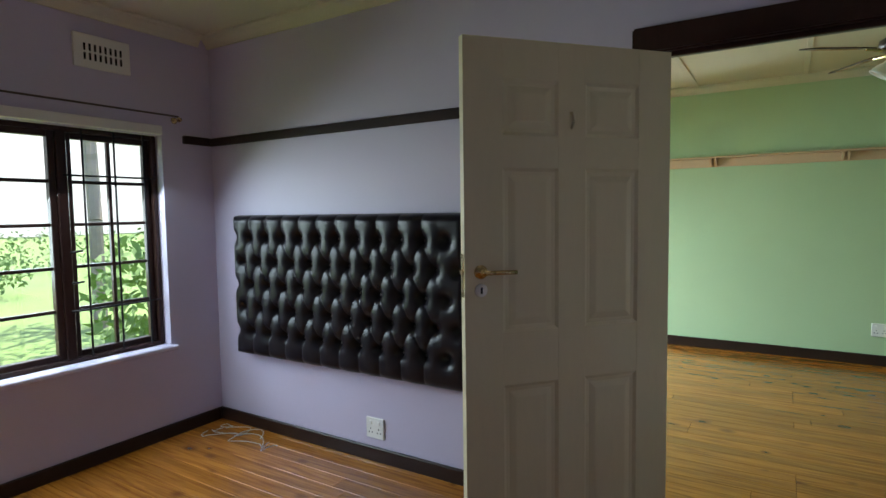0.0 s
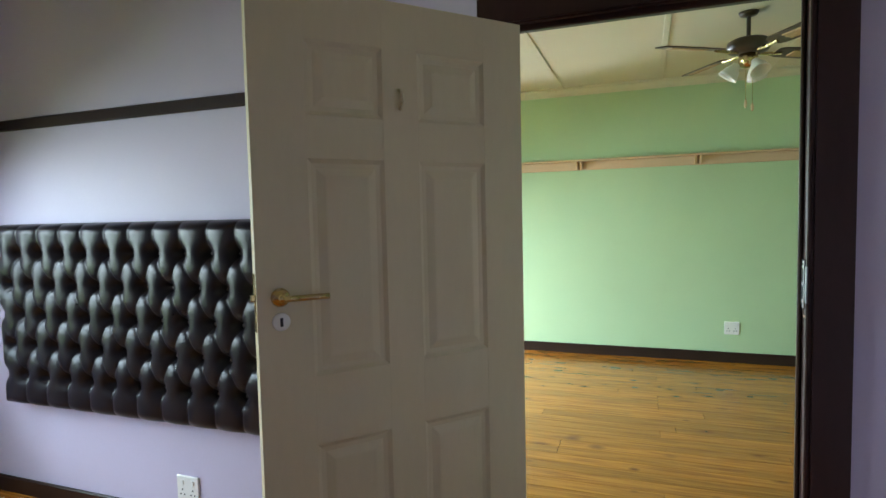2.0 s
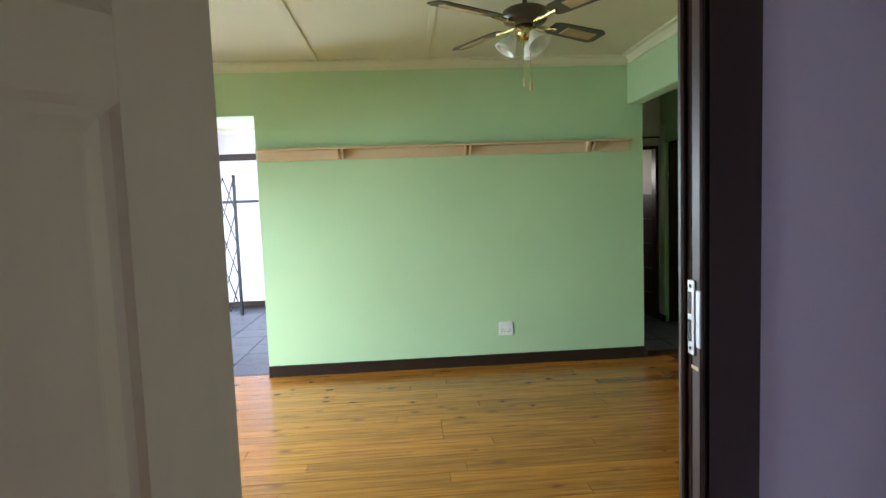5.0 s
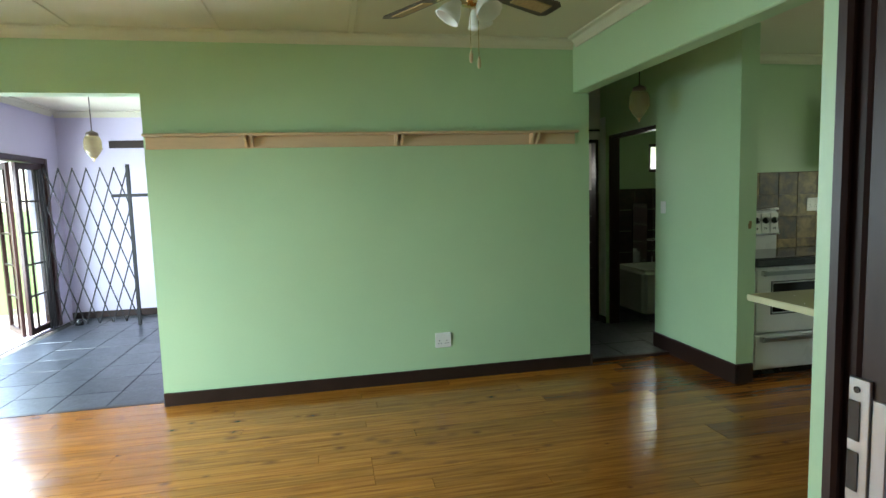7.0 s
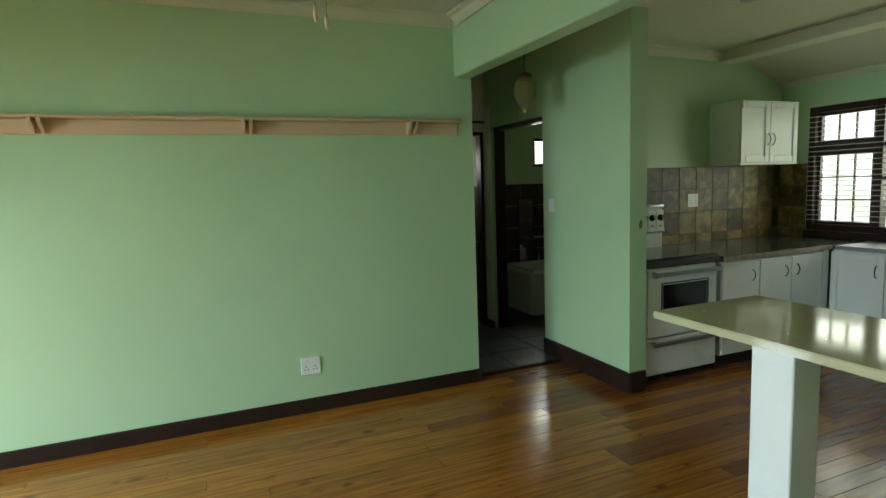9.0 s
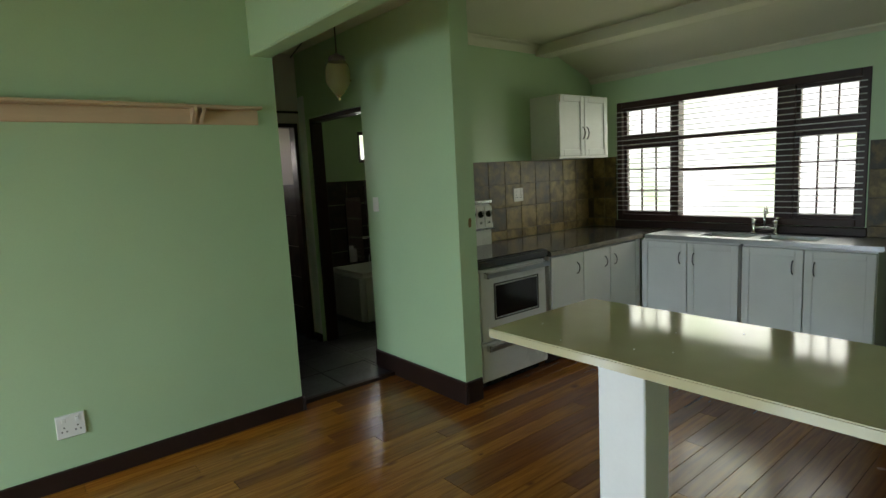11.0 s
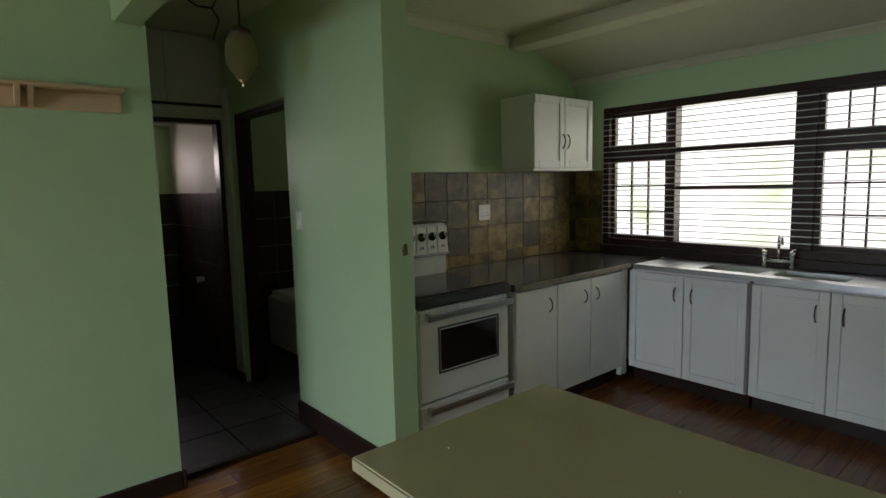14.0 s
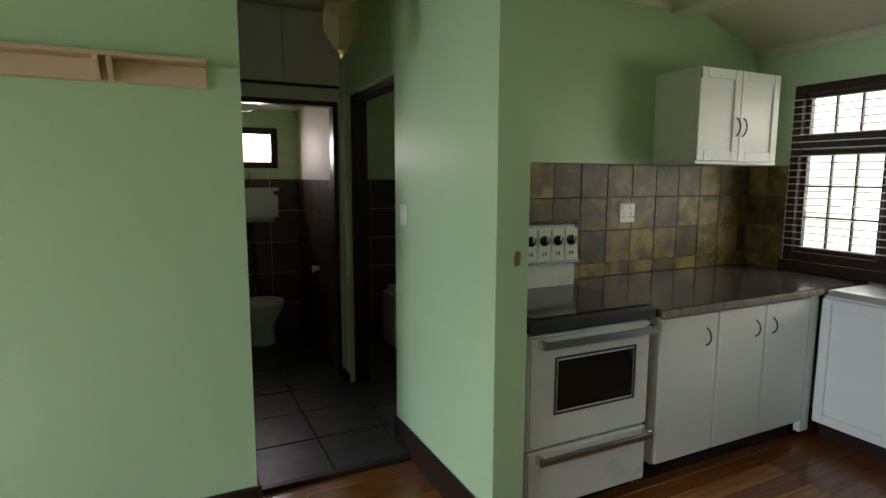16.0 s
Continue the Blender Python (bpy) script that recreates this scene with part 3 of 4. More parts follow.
def raised_panel(x0, x1, z0, z1, t):
    g = bmesh.new()
    rings = []
    for inset, dep in ((0, 0.0), (0.012, 0.0075), (0.026, 0.009), (0.05, 0.003), (0.055, 0.0026)):
        rings.append(((x0 + inset, x1 - inset, z0 + inset, z1 - inset), dep))
    for side in (0, 1):
        prev = None
        for (a, b, c, d), dep in rings:
            y = dep if side == 0 else t - dep
            ring = [g.verts.new(p) for p in ((a, y, c), (b, y, c), (b, y, d), (a, y, d))]
            if prev:
                for i in range(4):
                    g.faces.new((prev[i], prev[(i + 1) % 4], ring[(i + 1) % 4], ring[i]))
            prev = ring
        g.faces.new(prev)
    bmesh.ops.recalc_face_normals(g, faces=g.faces[:])
    return g


for c in cols:
    for r in rows_d:
        part("panel", raised_panel(c[0], c[1], r[0], r[1], DT), DOORW, door)
# lever handles, escutcheons, latch
for side, y in ((-1, 0.0), (1, DT)):
    h = part("handle", lathe([(0.026, 0), (0.026, 0.004), (0.02, 0.009), (0.011, 0.011), (0.010, 0.045), (0, 0.046)], 20), BRASS, door, "brass lever handle", True)
    h.matrix_local = pose(DW - 0.062, y, 1.262, 90 if side < 0 else -90, 0, 0)
    rod([(DW - 0.062, y + side * 0.045, 1.262), (DW - 0.10, y + side * 0.047, 1.262), (DW - 0.185, y + side * 0.045, 1.261)], 0.0085, 12, g := bmesh.new())
    part("lever", g, BRASS, door, "brass lever", True)
    k = part("escutcheon", lathe([(0.025, 0), (0.025, 0.004), (0.021, 0.007), (0, 0.0072)], 20), CERAM, door, "pale round keyhole plate", True)
    k.matrix_local = pose(DW - 0.062, y, 1.195, 90 if side < 0 else -90, 0, 0)
    part("keyhole", box(DW - 0.066, y + side * 0.0085 - 0.001, 1.183, DW - 0.058, y + side * 0.0085 + 0.001, 1.207, 0.0005), BLACKP, door)
part("latch", box(DW - 0.001, 0.008, 1.17, DW + 0.002, 0.030, 1.33, 0.001), BRASS, door, "brass lock edge")
part("bolt", box(DW, 0.012, 1.255, DW + 0.012, 0.026, 1.272, 0.002), BRASS, door)
part("hook", rod([(0.45, DT, 1.85), (0.45, DT + 0.016, 1.84), (0.45, DT + 0.02, 1.815), (0.45, DT + 0.004, 1.79)], 0.006), DOORW, door, "small painted hook")
for z in (0.25, 1.05, 1.85):
    part("hinge", tube((-0.006, -0.004, z), (-0.006, -0.004, z + 0.1), 0.007), BRASS, door)
dang = math.degrees(math.atan2(1.594 - 2.265, -0.925 + 0.344))
door.matrix_world = pose(-0.344, 2.265, 0, 0, 0, dang)

# ---- bedroom things ----


def headboard():
    x0, x1, z0, z1 = -3.03, -1.25, 0.555, 1.478
    ax, az, xb, zb = 0.149, 0.307, -2.865, 0.72
    nx, nz = 300, 160
    co, fc = [], []
    for j in range(nz + 1):
        for i in range(nx + 1):
            x, z = x0 + (x1 - x0) * i / nx, z0 + (z1 - z0) * j / nz
            px, pz = (x - xb) / ax, (z - zb) / az
            if pz < 0:
                h = abs(math.sin(math.pi * px))
                fade = min(1, -pz * 2.2)
                h = h * (1 - 0.0 * fade)
            elif pz > 2:
                h = abs(math.sin(math.pi * px))
            else:
                h = math.sqrt(abs(math.sin(math.pi * (px + pz)) * math.sin(math.pi * (px - pz))))
                h = max(h, 0)
            row = round(pz * 2)
            if 0 <= row <= 4:
                shift = 0.5 if row % 2 else 0.0
                cx = round(px - shift) + shift
                d = math.hypot((px - cx) * ax, (pz - row / 2) * az)
                pit = math.exp(-(d / 0.030) ** 1.6)
            else:
                pit = 0
            side = 0
            if px < -0.35 or px > 9.35:
                k = min(1, (-0.35 - px if px < 0 else px - 9.35) / 0.5)
                h = h * (1 - k) + 0.92 * k
            edge = min(x - x0, x1 - x, z - z0, z1 - z)
            round_ = math.sqrt(max(0, 1 - max(0, 1 - edge / 0.05) ** 2))
            dep = 0.028 + (0.070 - 0.020 * (1 - h ** 0.6) - 0.046 * pit) * round_
            co.append((x, BY - 0.012 - dep, z))
    w = nx + 1
    for j in range(nz):
        for i in range(nx):
            a = j * w + i
            fc.append((a, a + 1, a + w + 1, a + w))
    me = bpy.data.meshes.new("upholstery")
    me.from_pydata(co, [], fc)
    me.materials.append(LEATHER)
    me.shade_smooth()
    t = thing("headboard", "black leather deep-buttoned headboard fixed on the lilac wall", "headboard")
    ob = new("upholstery", me)
    ob.parent = t
    part("backing", box(x0 + 0.004, BY - 0.043, z0 + 0.004, x1 - 0.004, BY - 0.001, z1 - 0.004, 0.006), LEATHER, t)
    shared = None
    for row in range(5):
        for c in range(10 if row % 2 == 0 else 11):
            px = c + (-0.5 if row % 2 else 0)
            x, z = xb + px * ax, zb + row / 2 * az
            if not shared:
                g = bmesh.new()
                bmesh.ops.create_uvsphere(g, u_segments=10, v_segments=6, radius=0.009)
                ob = part("button", g, BUTTON, t, "", True)
                shared = ob.data
            else:
                ob = new("button", shared)
                ob.parent = t
            ob.location = (x, BY - 0.012 - 0.042, z)


headboard()


def socket(m, style, label):
    """A switched wall socket in the plane y = 0, facing -y."""
    t = thing("wall_socket", label, "socket")
    w = 0.065 if style != "switch" else 0.036
    h = 0.062 if style != "switch" else 0.055
    part("plate", box(-w, -0.011, -h, w, 0, h, 0.004), PLASTIC, t)
    if style == "switch":
        part("rocker", box(-0.010, -0.016, -0.016, 0.010, -0.010, 0.016, 0.002), PLASTIC, t)
    else:
        for sx in (-1, 1):
            part("rocker", box(sx * 0.03 - 0.009, -0.016, 0.022, sx * 0.03 + 0.009, -0.010, 0.044, 0.002), PLASTIC, t)
            for dx, dz in ((0, 0.004), (-0.011, -0.018), (0.011, -0.018)):
                g = tube((sx * 0.03 + dx, -0.0116, dz - 0.008), (sx * 0.03 + dx, -0.0105, dz - 0.008), 0.0042)
                part("pin_hole", g, BLACKP, t)
    t.matrix_world = m
    return t


socket(pose(-1.928, BY, 0.226), "double", "white double wall socket low on the lilac wall")
socket(pose(0.853, GY, 0.342), "double", "white double wall socket low on the green wall")
socket(pose(4.47, KY - 0.012, 1.318), "double", "white double wall socket on slate splashback tiles")
socket(pose(3.62, KY - 0.012, 1.33), "switch", "white switch plate on slate splashback tiles")
socket(pose(NX, 6.42, 1.34, 0, 0, -90), "switch", "white light switch on the green wall beside a doorway")

socket(pose(0.982, BY, 1.63), "switch", "white light switch on the lilac wall by the doorway")

vent = thing("wall_vent", "cream plaster air vent high on the lilac wall", "vent")
part("plate", box(BX, 1.455, 2.33, BX + 0.014, 1.775, 2.52, 0.004), PLASTIC, vent)
for i in range(8):
    for j in range(2):
        y = 1.515 + i * 0.029
        part("slot", box(BX + 0.0125, y - 0.006, 2.375 + j * 0.052, BX + 0.0148, y + 0.006, 2.415 + j * 0.052, 0), BLACKP, vent)
hold = thing("curtain_holder", "small brass curtain rod bracket on the wall", "bracket")
part("plate", lathe([(0.022, 0), (0.02, 0.008), (0.008, 0.012), (0.008, 0.05), (0.017, 0.055), (0.012, 0.07), (0, 0.072)], 16), BRASS, hold, "", True)
part("rod", tube((-0.02, 0, 0.05), (-0.02, -2.3, 0.05), 0.006), FANB, hold, "thin dark curtain rod")
hold.matrix_world = pose(BX, 2.05, 2.10, 0, 90, 0)
cable = thing("loose_cable", "tangle of thin pale cable on the floor in the corner", "cable")
random.seed(5)
for k in range(3):
    pts = []
    for i in range(26):
        a = i * 0.55 + k
        pts.append((BX + 0.16 + i * 0.017 * (1 + 0.3 * k) + 0.05 * math.cos(a), BY - 0.13 - 0.06 * k + 0.05 * math.sin(a * 1.3), RISE + 0.003 + 0.03 * abs(math.sin(a * 0.4 + k)) * (i > 3)))
    part("wire", rod(pts, 0.0026, 6), WIRE, cable)

# ---- living room things ----
shelf = thing("wall_shelf", "long pale pine wall shelf with wooden brackets", "shelf")
part("back_board", box(-1.255, GY - 0.018, 1.90, 2.01, GY, 1.985, 0.004), SHELFW, shelf)
part("top_board", box(-1.255, GY - 0.10, 1.985, 2.01, GY, 2.003, 0.004), SHELFW, shelf)
for x in (-0.55, 0.55, 1.645):
    for s in (-0.022, 0.022):
        g = bmesh.new()
        pr = [(0, 1.905), (-0.018, 1.905), (-0.03, 1.925), (-0.06, 1.95), (-0.085, 1.965), (-0.088, 1.985), (0, 1.985)]
        a = [g.verts.new((x + s - 0.009, GY - 0.018 + p, q)) for p, q in pr]
        b = [g.verts.new((x + s + 0.009, GY - 0.018 + p, q)) for p, q in pr]
        g.faces.new(a)
        g.faces.new(b[::-1])
        for i in range(len(pr)):
            g.faces.new((a[i], a[(i + 1) % len(pr)], b[(i + 1) % len(pr)], b[i]))
        bmesh.ops.recalc_face_normals(g, faces=g.faces[:])
        part("bracket", g, SHELFW, shelf)


def ceiling_fan(x, y, z0, turn):
    t = thing("ceiling_fan", "brown ceiling fan with cane blades and frosted lamp shades", "ceiling fan")
    part("canopy", lathe([(0.02, ZC - z0 - 0.03), (0.05, ZC - z0 - 0.02), (0.06, ZC - z0)], 20), FANB, t, "", True)
    part("downrod", tube((0, 0, 0.06), (0, 0, ZC - z0 - 0.015), 0.013), FANB, t)
    part("motor", lathe([(0.02, 0.092), (0.05, 0.085), (0.10, 0.08), (0.125, 0.066), (0.13, 0.03), (0.115, 0.004), (0.08, -0.008), (0.055, -0.012)], 32), FANB, t, "", True)
    part("switch_housing", lathe([(0.055, -0.012), (0.058, -0.05), (0.05, -0.085), (0.02, -0.1)], 24), BRASS, t, "", True)
    for i in range(4):
        a = radians(turn + 90 * i)
        m = Matrix.Rotation(a, 4, "Z")
        g = bmesh.new()
        pr = [(0.20, -0.045), (0.24, -0.06), (0.59, -0.072), (0.63, -0.05), (0.632, 0.0), (0.63, 0.05), (0.59, 0.072), (0.24, 0.06), (0.20, 0.045)]
        top = [g.verts.new((r, w, 0.013 - w * 0.20)) for r, w in pr]
        bot = [g.verts.new((r, w, 0.006 - w * 0.20)) for r, w in pr]
        g.faces.new(top)
        g.faces.new(bot[::-1])
        for k in range(len(pr)):
            g.faces.new((top[k], top[(k + 1) % len(pr)], bot[(k + 1) % len(pr)], bot[k]))
        bmesh.ops.recalc_face_normals(g, faces=g.faces[:])
        bmesh.ops.transform(g, matrix=m, verts=g.verts)
        blade = part("blade", g, FANB, t)
        g = box(0.31, -0.036, 0.0, 0.57, 0.036, 0.019, 0.003)
        for v in g.verts:
            v.co.z -= v.co.y * 0.20
        bmesh.ops.transform(g, matrix=m, verts=g.verts)
        part("cane_inset", g, CANE, blade, "woven cane panel")
        g = rod([(0.08, 0, -0.002), (0.15, 0, -0.004), (0.24, 0, 0.004)], 0.012)
        bmesh.ops.transform(g, matrix=m, verts=g.verts)
        part("blade_arm", g, BRASS, t)
    for i in range(3):
        a = radians(turn + 25 + 120 * i)
        m = Matrix.Rotation(a, 4, "Z") @ pose(0.066, 0, -0.068, 0, -34, 0)
        g = lathe([(0.022, 0.0), (0.026, -0.018), (0.044, -0.045), (0.053, -0.074), (0.062, -0.098), (0.056, -0.095), (0.046, -0.072), (0.018, -0.018)], 24, ribs=12, depth=0.03)
        bmesh.ops.transform(g, matrix=m, verts=g.verts)
        part("shade", g, FROST, t, "frosted tulip glass shade", True)
    for dx, z in ((-0.018, -0.302), (0.02, -0.327)):
        part("pull_chain", tube((dx, -0.03, -0.09), (dx, -0.03, z), 0.0018, None, 6), BRASS, t)
        part("pull_knob", lathe([(0.003, z), (0.009, z - 0.02), (0.008, z - 0.045), (0.004, z - 0.055)], 12, (dx, -0.03, 0)), SHELFW, t, "wooden pull knob", True)
    t.location = (x, y, z0)


FX, FY, FZ = 0.705, 4.47, 2.478
ceiling_fan(FX, FY, FZ, 31)


def pendant(x, y, zb, zt, group):
    """A moulded amber glass pendant whose lowest point is at zb."""
    t = thing("pendant_lamp", "amber moulded glass pendant lamp on a brass chain", "pendant lamp", group)
    part("finial", lathe([(0.002, 0), (0.010, 0.012), (0.006, 0.022), (0.018, 0.03), (0.022, 0.04)], 12), BRASS, t, "", True)
    steps = [(0.018, 0.036), (0.040, 0.052), (0.034, 0.060), (0.058, 0.078), (0.052, 0.086), (0.074, 0.104), (0.068, 0.112), (0.086, 0.132), (0.079, 0.142),
             (0.081, 0.165), (0.080, 0.20), (0.072, 0.232), (0.058, 0.254), (0.044, 0.266)]
    part("shade", lathe(steps, 32, ribs=10, depth=0.025), AMBER, t, "stepped smoky amber glass globe", True)
    part("cap", lathe([(0.056, 0.256), (0.058, 0.272), (0.05, 0.29), (0.02, 0.302), (0.008, 0.312)], 20), FANB, t, "", True)
    part("cord", tube((0, 0, 0.305), (0, 0, zt - zb - 0.02), 0.005, None, 8), FANB, t)
    part("ceiling_rose", lathe([(0.02, zt - zb - 0.03), (0.045, zt - zb - 0.012), (0.05, zt - zb)], 16), FANB, t, "", True)
    t.location = (x, y, zb)


pendant(2.572, 6.165, 2.064, ZK, "pendant lamps")
pendant(-2.28, 8.05, 1.95, ZC + 0.02, "pendant lamps")

# ---- lounge: open french door and trellis gate ----
fr = tagged(thing("door_frame_lounge", "dark wooden frame round the open garden door", "door frame"), kind="structure")
part("jamb", box(LX - 0.14, 9.69, 0, LX + 0.02, 9.76, 2.12, 0.005), DARK, fr)
part("jamb", box(LX - 0.14, 7.1, 0, LX + 0.02, 7.18, 2.12, 0.005), DARK, fr)
part("head", box(LX - 0.14, 7.18, 2.05, LX + 0.02, 9.69, 2.12, 0.005), DARK, fr)
leaf = tagged(thing("door_2", "dark wooden glazed garden door standing open", "door"), kind="structure")
frame_bars("door_rail", leaf, DARK, "x", 0, 0.04, 0, 0.62, 0.02, 2.04, 0.075)
for j in range(1, 5):
    z = 0.10 + 1.865 * j / 5
    part("glazing_bar", box(0.008, 0.075, z - 0.012, 0.032, 0.545, z + 0.012, 0.003), DARK, leaf)
part("glazing_bar", box(0.010, 0.20, 0.095, 0.030, 0.225, 1.965, 0.003), DARK, leaf)
for i, (a, b) in enumerate(((0.075, 0.20), (0.225, 0.545))):
    for j in range(5):
        pane(leaf, "x", 0.019, a, b, 0.10 + 1.865 * j / 5 + 0.012, 0.10 + 1.865 * (j + 1) / 5 - 0.012)
leaf.matrix_world = pose(LX - 0.05, 9.068, 0)
copy_thing(leaf, pose(LX - 0.10, 9.05, 0, 0, 0, 38))

gate = thing("trellis_gate", "black folding steel trellis security gate partly open", "security gate")
gx0, gx1, gy = -3.34, -2.42, 9.40
nd, hz = 6, 0.48
dx = (gx1 - gx0) / nd
for k in range(-4, nd + 1):
    for s in (1, -1):
        pts = []
        for i in range(nd + 1):
            z = 0.06 + hz * (i - k if s > 0 else nd - i - k)
            if 0.05 <= z <= 2.0:
                pts.append((gx0 + dx * i, z))
        if len(pts) >= 2:
            part("lattice_bar", tube((pts[0][0], gy + 0.008 * s, pts[0][1]), (pts[-1][0], gy + 0.008 * s, pts[-1][1]), 0.008, None, 6), IRON, gate)
for i in range(5):
    x = gx0 - 0.085 + 0.016 * i
    part("folded_bar", tube((x, gy - 0.01 * (i % 2), 0.03), (x + (0.02 if i % 2 else -0.02), gy + 0.01, 1.97), 0.008, None, 6), IRON, gate)
part("post", box(gx1 - 0.018, gy - 0.022, 0.0, gx1 + 0.018, gy + 0.022, 2.01, 0.003), IRON, gate)
part("lock_bar", box(gx1 - 0.20, gy - 0.029, 1.61, gx1 + 0.36, gy - 0.023, 1.65, 0.002), IRON, gate)
stop = thing("door_stop", "dark rubber door stop on the slate by the gate", "door stop")
part("wedge", lathe([(0.05, 0), (0.045, 0.05), (0.03, 0.075), (0, 0.08)], 16, (-3.22, 9.66, 0)), BLACKP, stop, "", True)

# ---- passage, toilet, bathroom ----
for nm, axis, at, s0, s1, zt in (("door_frame_toilet", "y", WY - 0.01, 2.20, 2.95, 2.07), ("door_frame_bath", "x", NX + 0.035, 6.55, 7.50, 2.10)):
    e = tagged(thing(nm, "dark wooden door frame off the passage", "door frame"), kind="structure")
    for a, b, c, d in ((s0, s0 + 0.035, 0, zt), (s1 - 0.035, s1, 0, zt), (s0 + 0.035, s1 - 0.035, zt - 0.035, zt)):
        part("jamb", box(a, at, c, b, at + 0.11, d, 0.004) if axis == "y" else box(at, a, c, at + 0.11, b, d, 0.004), DARK, e)
structure("pilaster", box(NX - 0.010, 7.505, 0.10, NX + 0.01, WY - 0.012, 2.30, 0.01), WHITE, "pale plastered strip of wall between two doorways", "wall")
conduit = thing("ceiling_cable", "thin dark cable along the passage ceiling", "cable")
part("wire", rod([(2.16, 6.42, ZK - 0.006), (2.62, 6.95, ZK - 0.006), (2.70, 6.93, ZK - 0.007), (2.80, 7.10, ZK - 0.02), (2.93, WY - 0.03, ZK - 0.03)], 0.006), FANB, conduit)
part("wire", rod([(2.572, 6.20, ZK - 0.006), (2.70, 6.92, ZK - 0.006)], 0.005), FANB, conduit)
cup = thing("overhead_cupboard", "pale flush cupboard doors above the toilet doorway", "cupboard")
for a, b in ((2.145, 2.572), (2.578, NX - 0.004)):
    part("door", box(a, WY - 0.022, 2.18, b, WY - 0.002, ZK - 0.01, 0.003), PLASTER, cup)
part("rail", box(2.145, WY - 0.03, 2.16, NX - 0.004, WY - 0.002, 2.178, 0.003), DARK, cup)

tw = tagged(thing("window_toilet", "small dark framed window above the cistern", "window"), kind="structure")
frame_bars("window_frame", tw, DARK, "y", 9.22, 0.06, 2.22, 2.79, 1.62, 2.0, 0.06)
pane(tw, "y", 9.25, 2.28, 2.73, 1.68, 1.94)
bw = tagged(thing("window_bath", "small dark framed bathroom window", "window"), kind="structure")
frame_bars("window_frame", bw, DARK, "y", 9.22, 0.06, 4.53, 5.0, 1.75, 2.15, 0.045)
pane(bw, "y", 9.25, 4.575, 4.955, 1.795, 2.105)
lamp = thing("ceiling_lamp", "round white glass ceiling lamp in the toilet", "ceiling lamp")
part("base", lathe([(0.09, 2.155), (0.09, 2.17)], 24, (2.45, 8.75, 0)), CHROME, lamp)
part("bowl", lathe([(0.0, 2.09), (0.05, 2.095), (0.09, 2.12), (0.105, 2.155)], 24, (2.45, 8.75, 0)), FROST, lamp, "frosted glass bowl", True)

wc = thing("toilet", "white ceramic toilet standing on the slate floor", "toilet", at=(0, 0, 0))
part("bowl", lathe([(0.12, 0), (0.115, 0.08), (0.10, 0.16), (0.13, 0.25), (0.185, 0.34), (0.195, 0.40), (0.16, 0.40), (0.10, 0.30)], 28, (2.53, 8.80, 0)), CERAM, wc, "", True)
part("seat", lathe([(0.13, 0.402), (0.20, 0.402), (0.205, 0.415), (0.195, 0.43), (0.0, 0.432)], 28, (2.53, 8.80, 0)), PLASTIC, wc, "closed white seat", True)
part("outlet", box(2.45, 8.9, 0, 2.61, 9.18, 0.30, 0.03, seg=3), CERAM, wc)
cis = thing("cistern", "white high-level cistern on the toilet wall", "cistern")
part("tank", box(2.25, 9.0, 1.12, 2.75, 9.186, 1.41, 0.04, seg=4), CERAM, cis)
part("lid", box(2.24, 8.99, 1.41, 2.76, 9.187, 1.44, 0.012, seg=2), CERAM, cis)
part("flush_pipe", tube((2.53, 9.12, 0.30), (2.53, 9.12, 1.13), 0.018), CHROME, cis)
part("inlet", rod([(2.52, 9.15, 1.44), (2.52, 9.15, 1.52), (2.52, 9.18, 1.58)], 0.012), CHROME, cis)
rollh = thing("paper_holder", "small white toilet roll holder on the wall", "holder")
part("holder", tube((2.96, 8.35, 0.76), (2.90, 8.35, 0.76), 0.022, 0.03, 14), CERAM, rollh)
bath = thing("bathtub", "white bathtub along the bathroom wall", "bathtub")
g = box(3.55, 7.7, 0.0, 4.84, 8.45, 0.56, 0.05, seg=3)
part("tub", g, CERAM, bath)
mir = thing("mirror", "tall frameless bathroom mirror on dark tiles", "mirror")
part("glass", box(4.27, 9.178, 0.45, 4.50, 9.184, 1.30, 0.001), MIRROR, mir)
part("backing", box(4.26, 9.184, 0.44, 4.51, 9.187, 1.31, 0.001), BLACKP, mir)
tp = thing("shower_rail", "thin steel rail with a riser in the bathroom", "shower rail")
part("riser", tube((4.10, 8.42, 0.555), (4.10, 8.42, 1.5), 0.010), CHROME, tp)
part("mixer", tube((4.02, 8.42, 0.85), (4.18, 8.42, 0.85), 0.016), CHROME, tp)


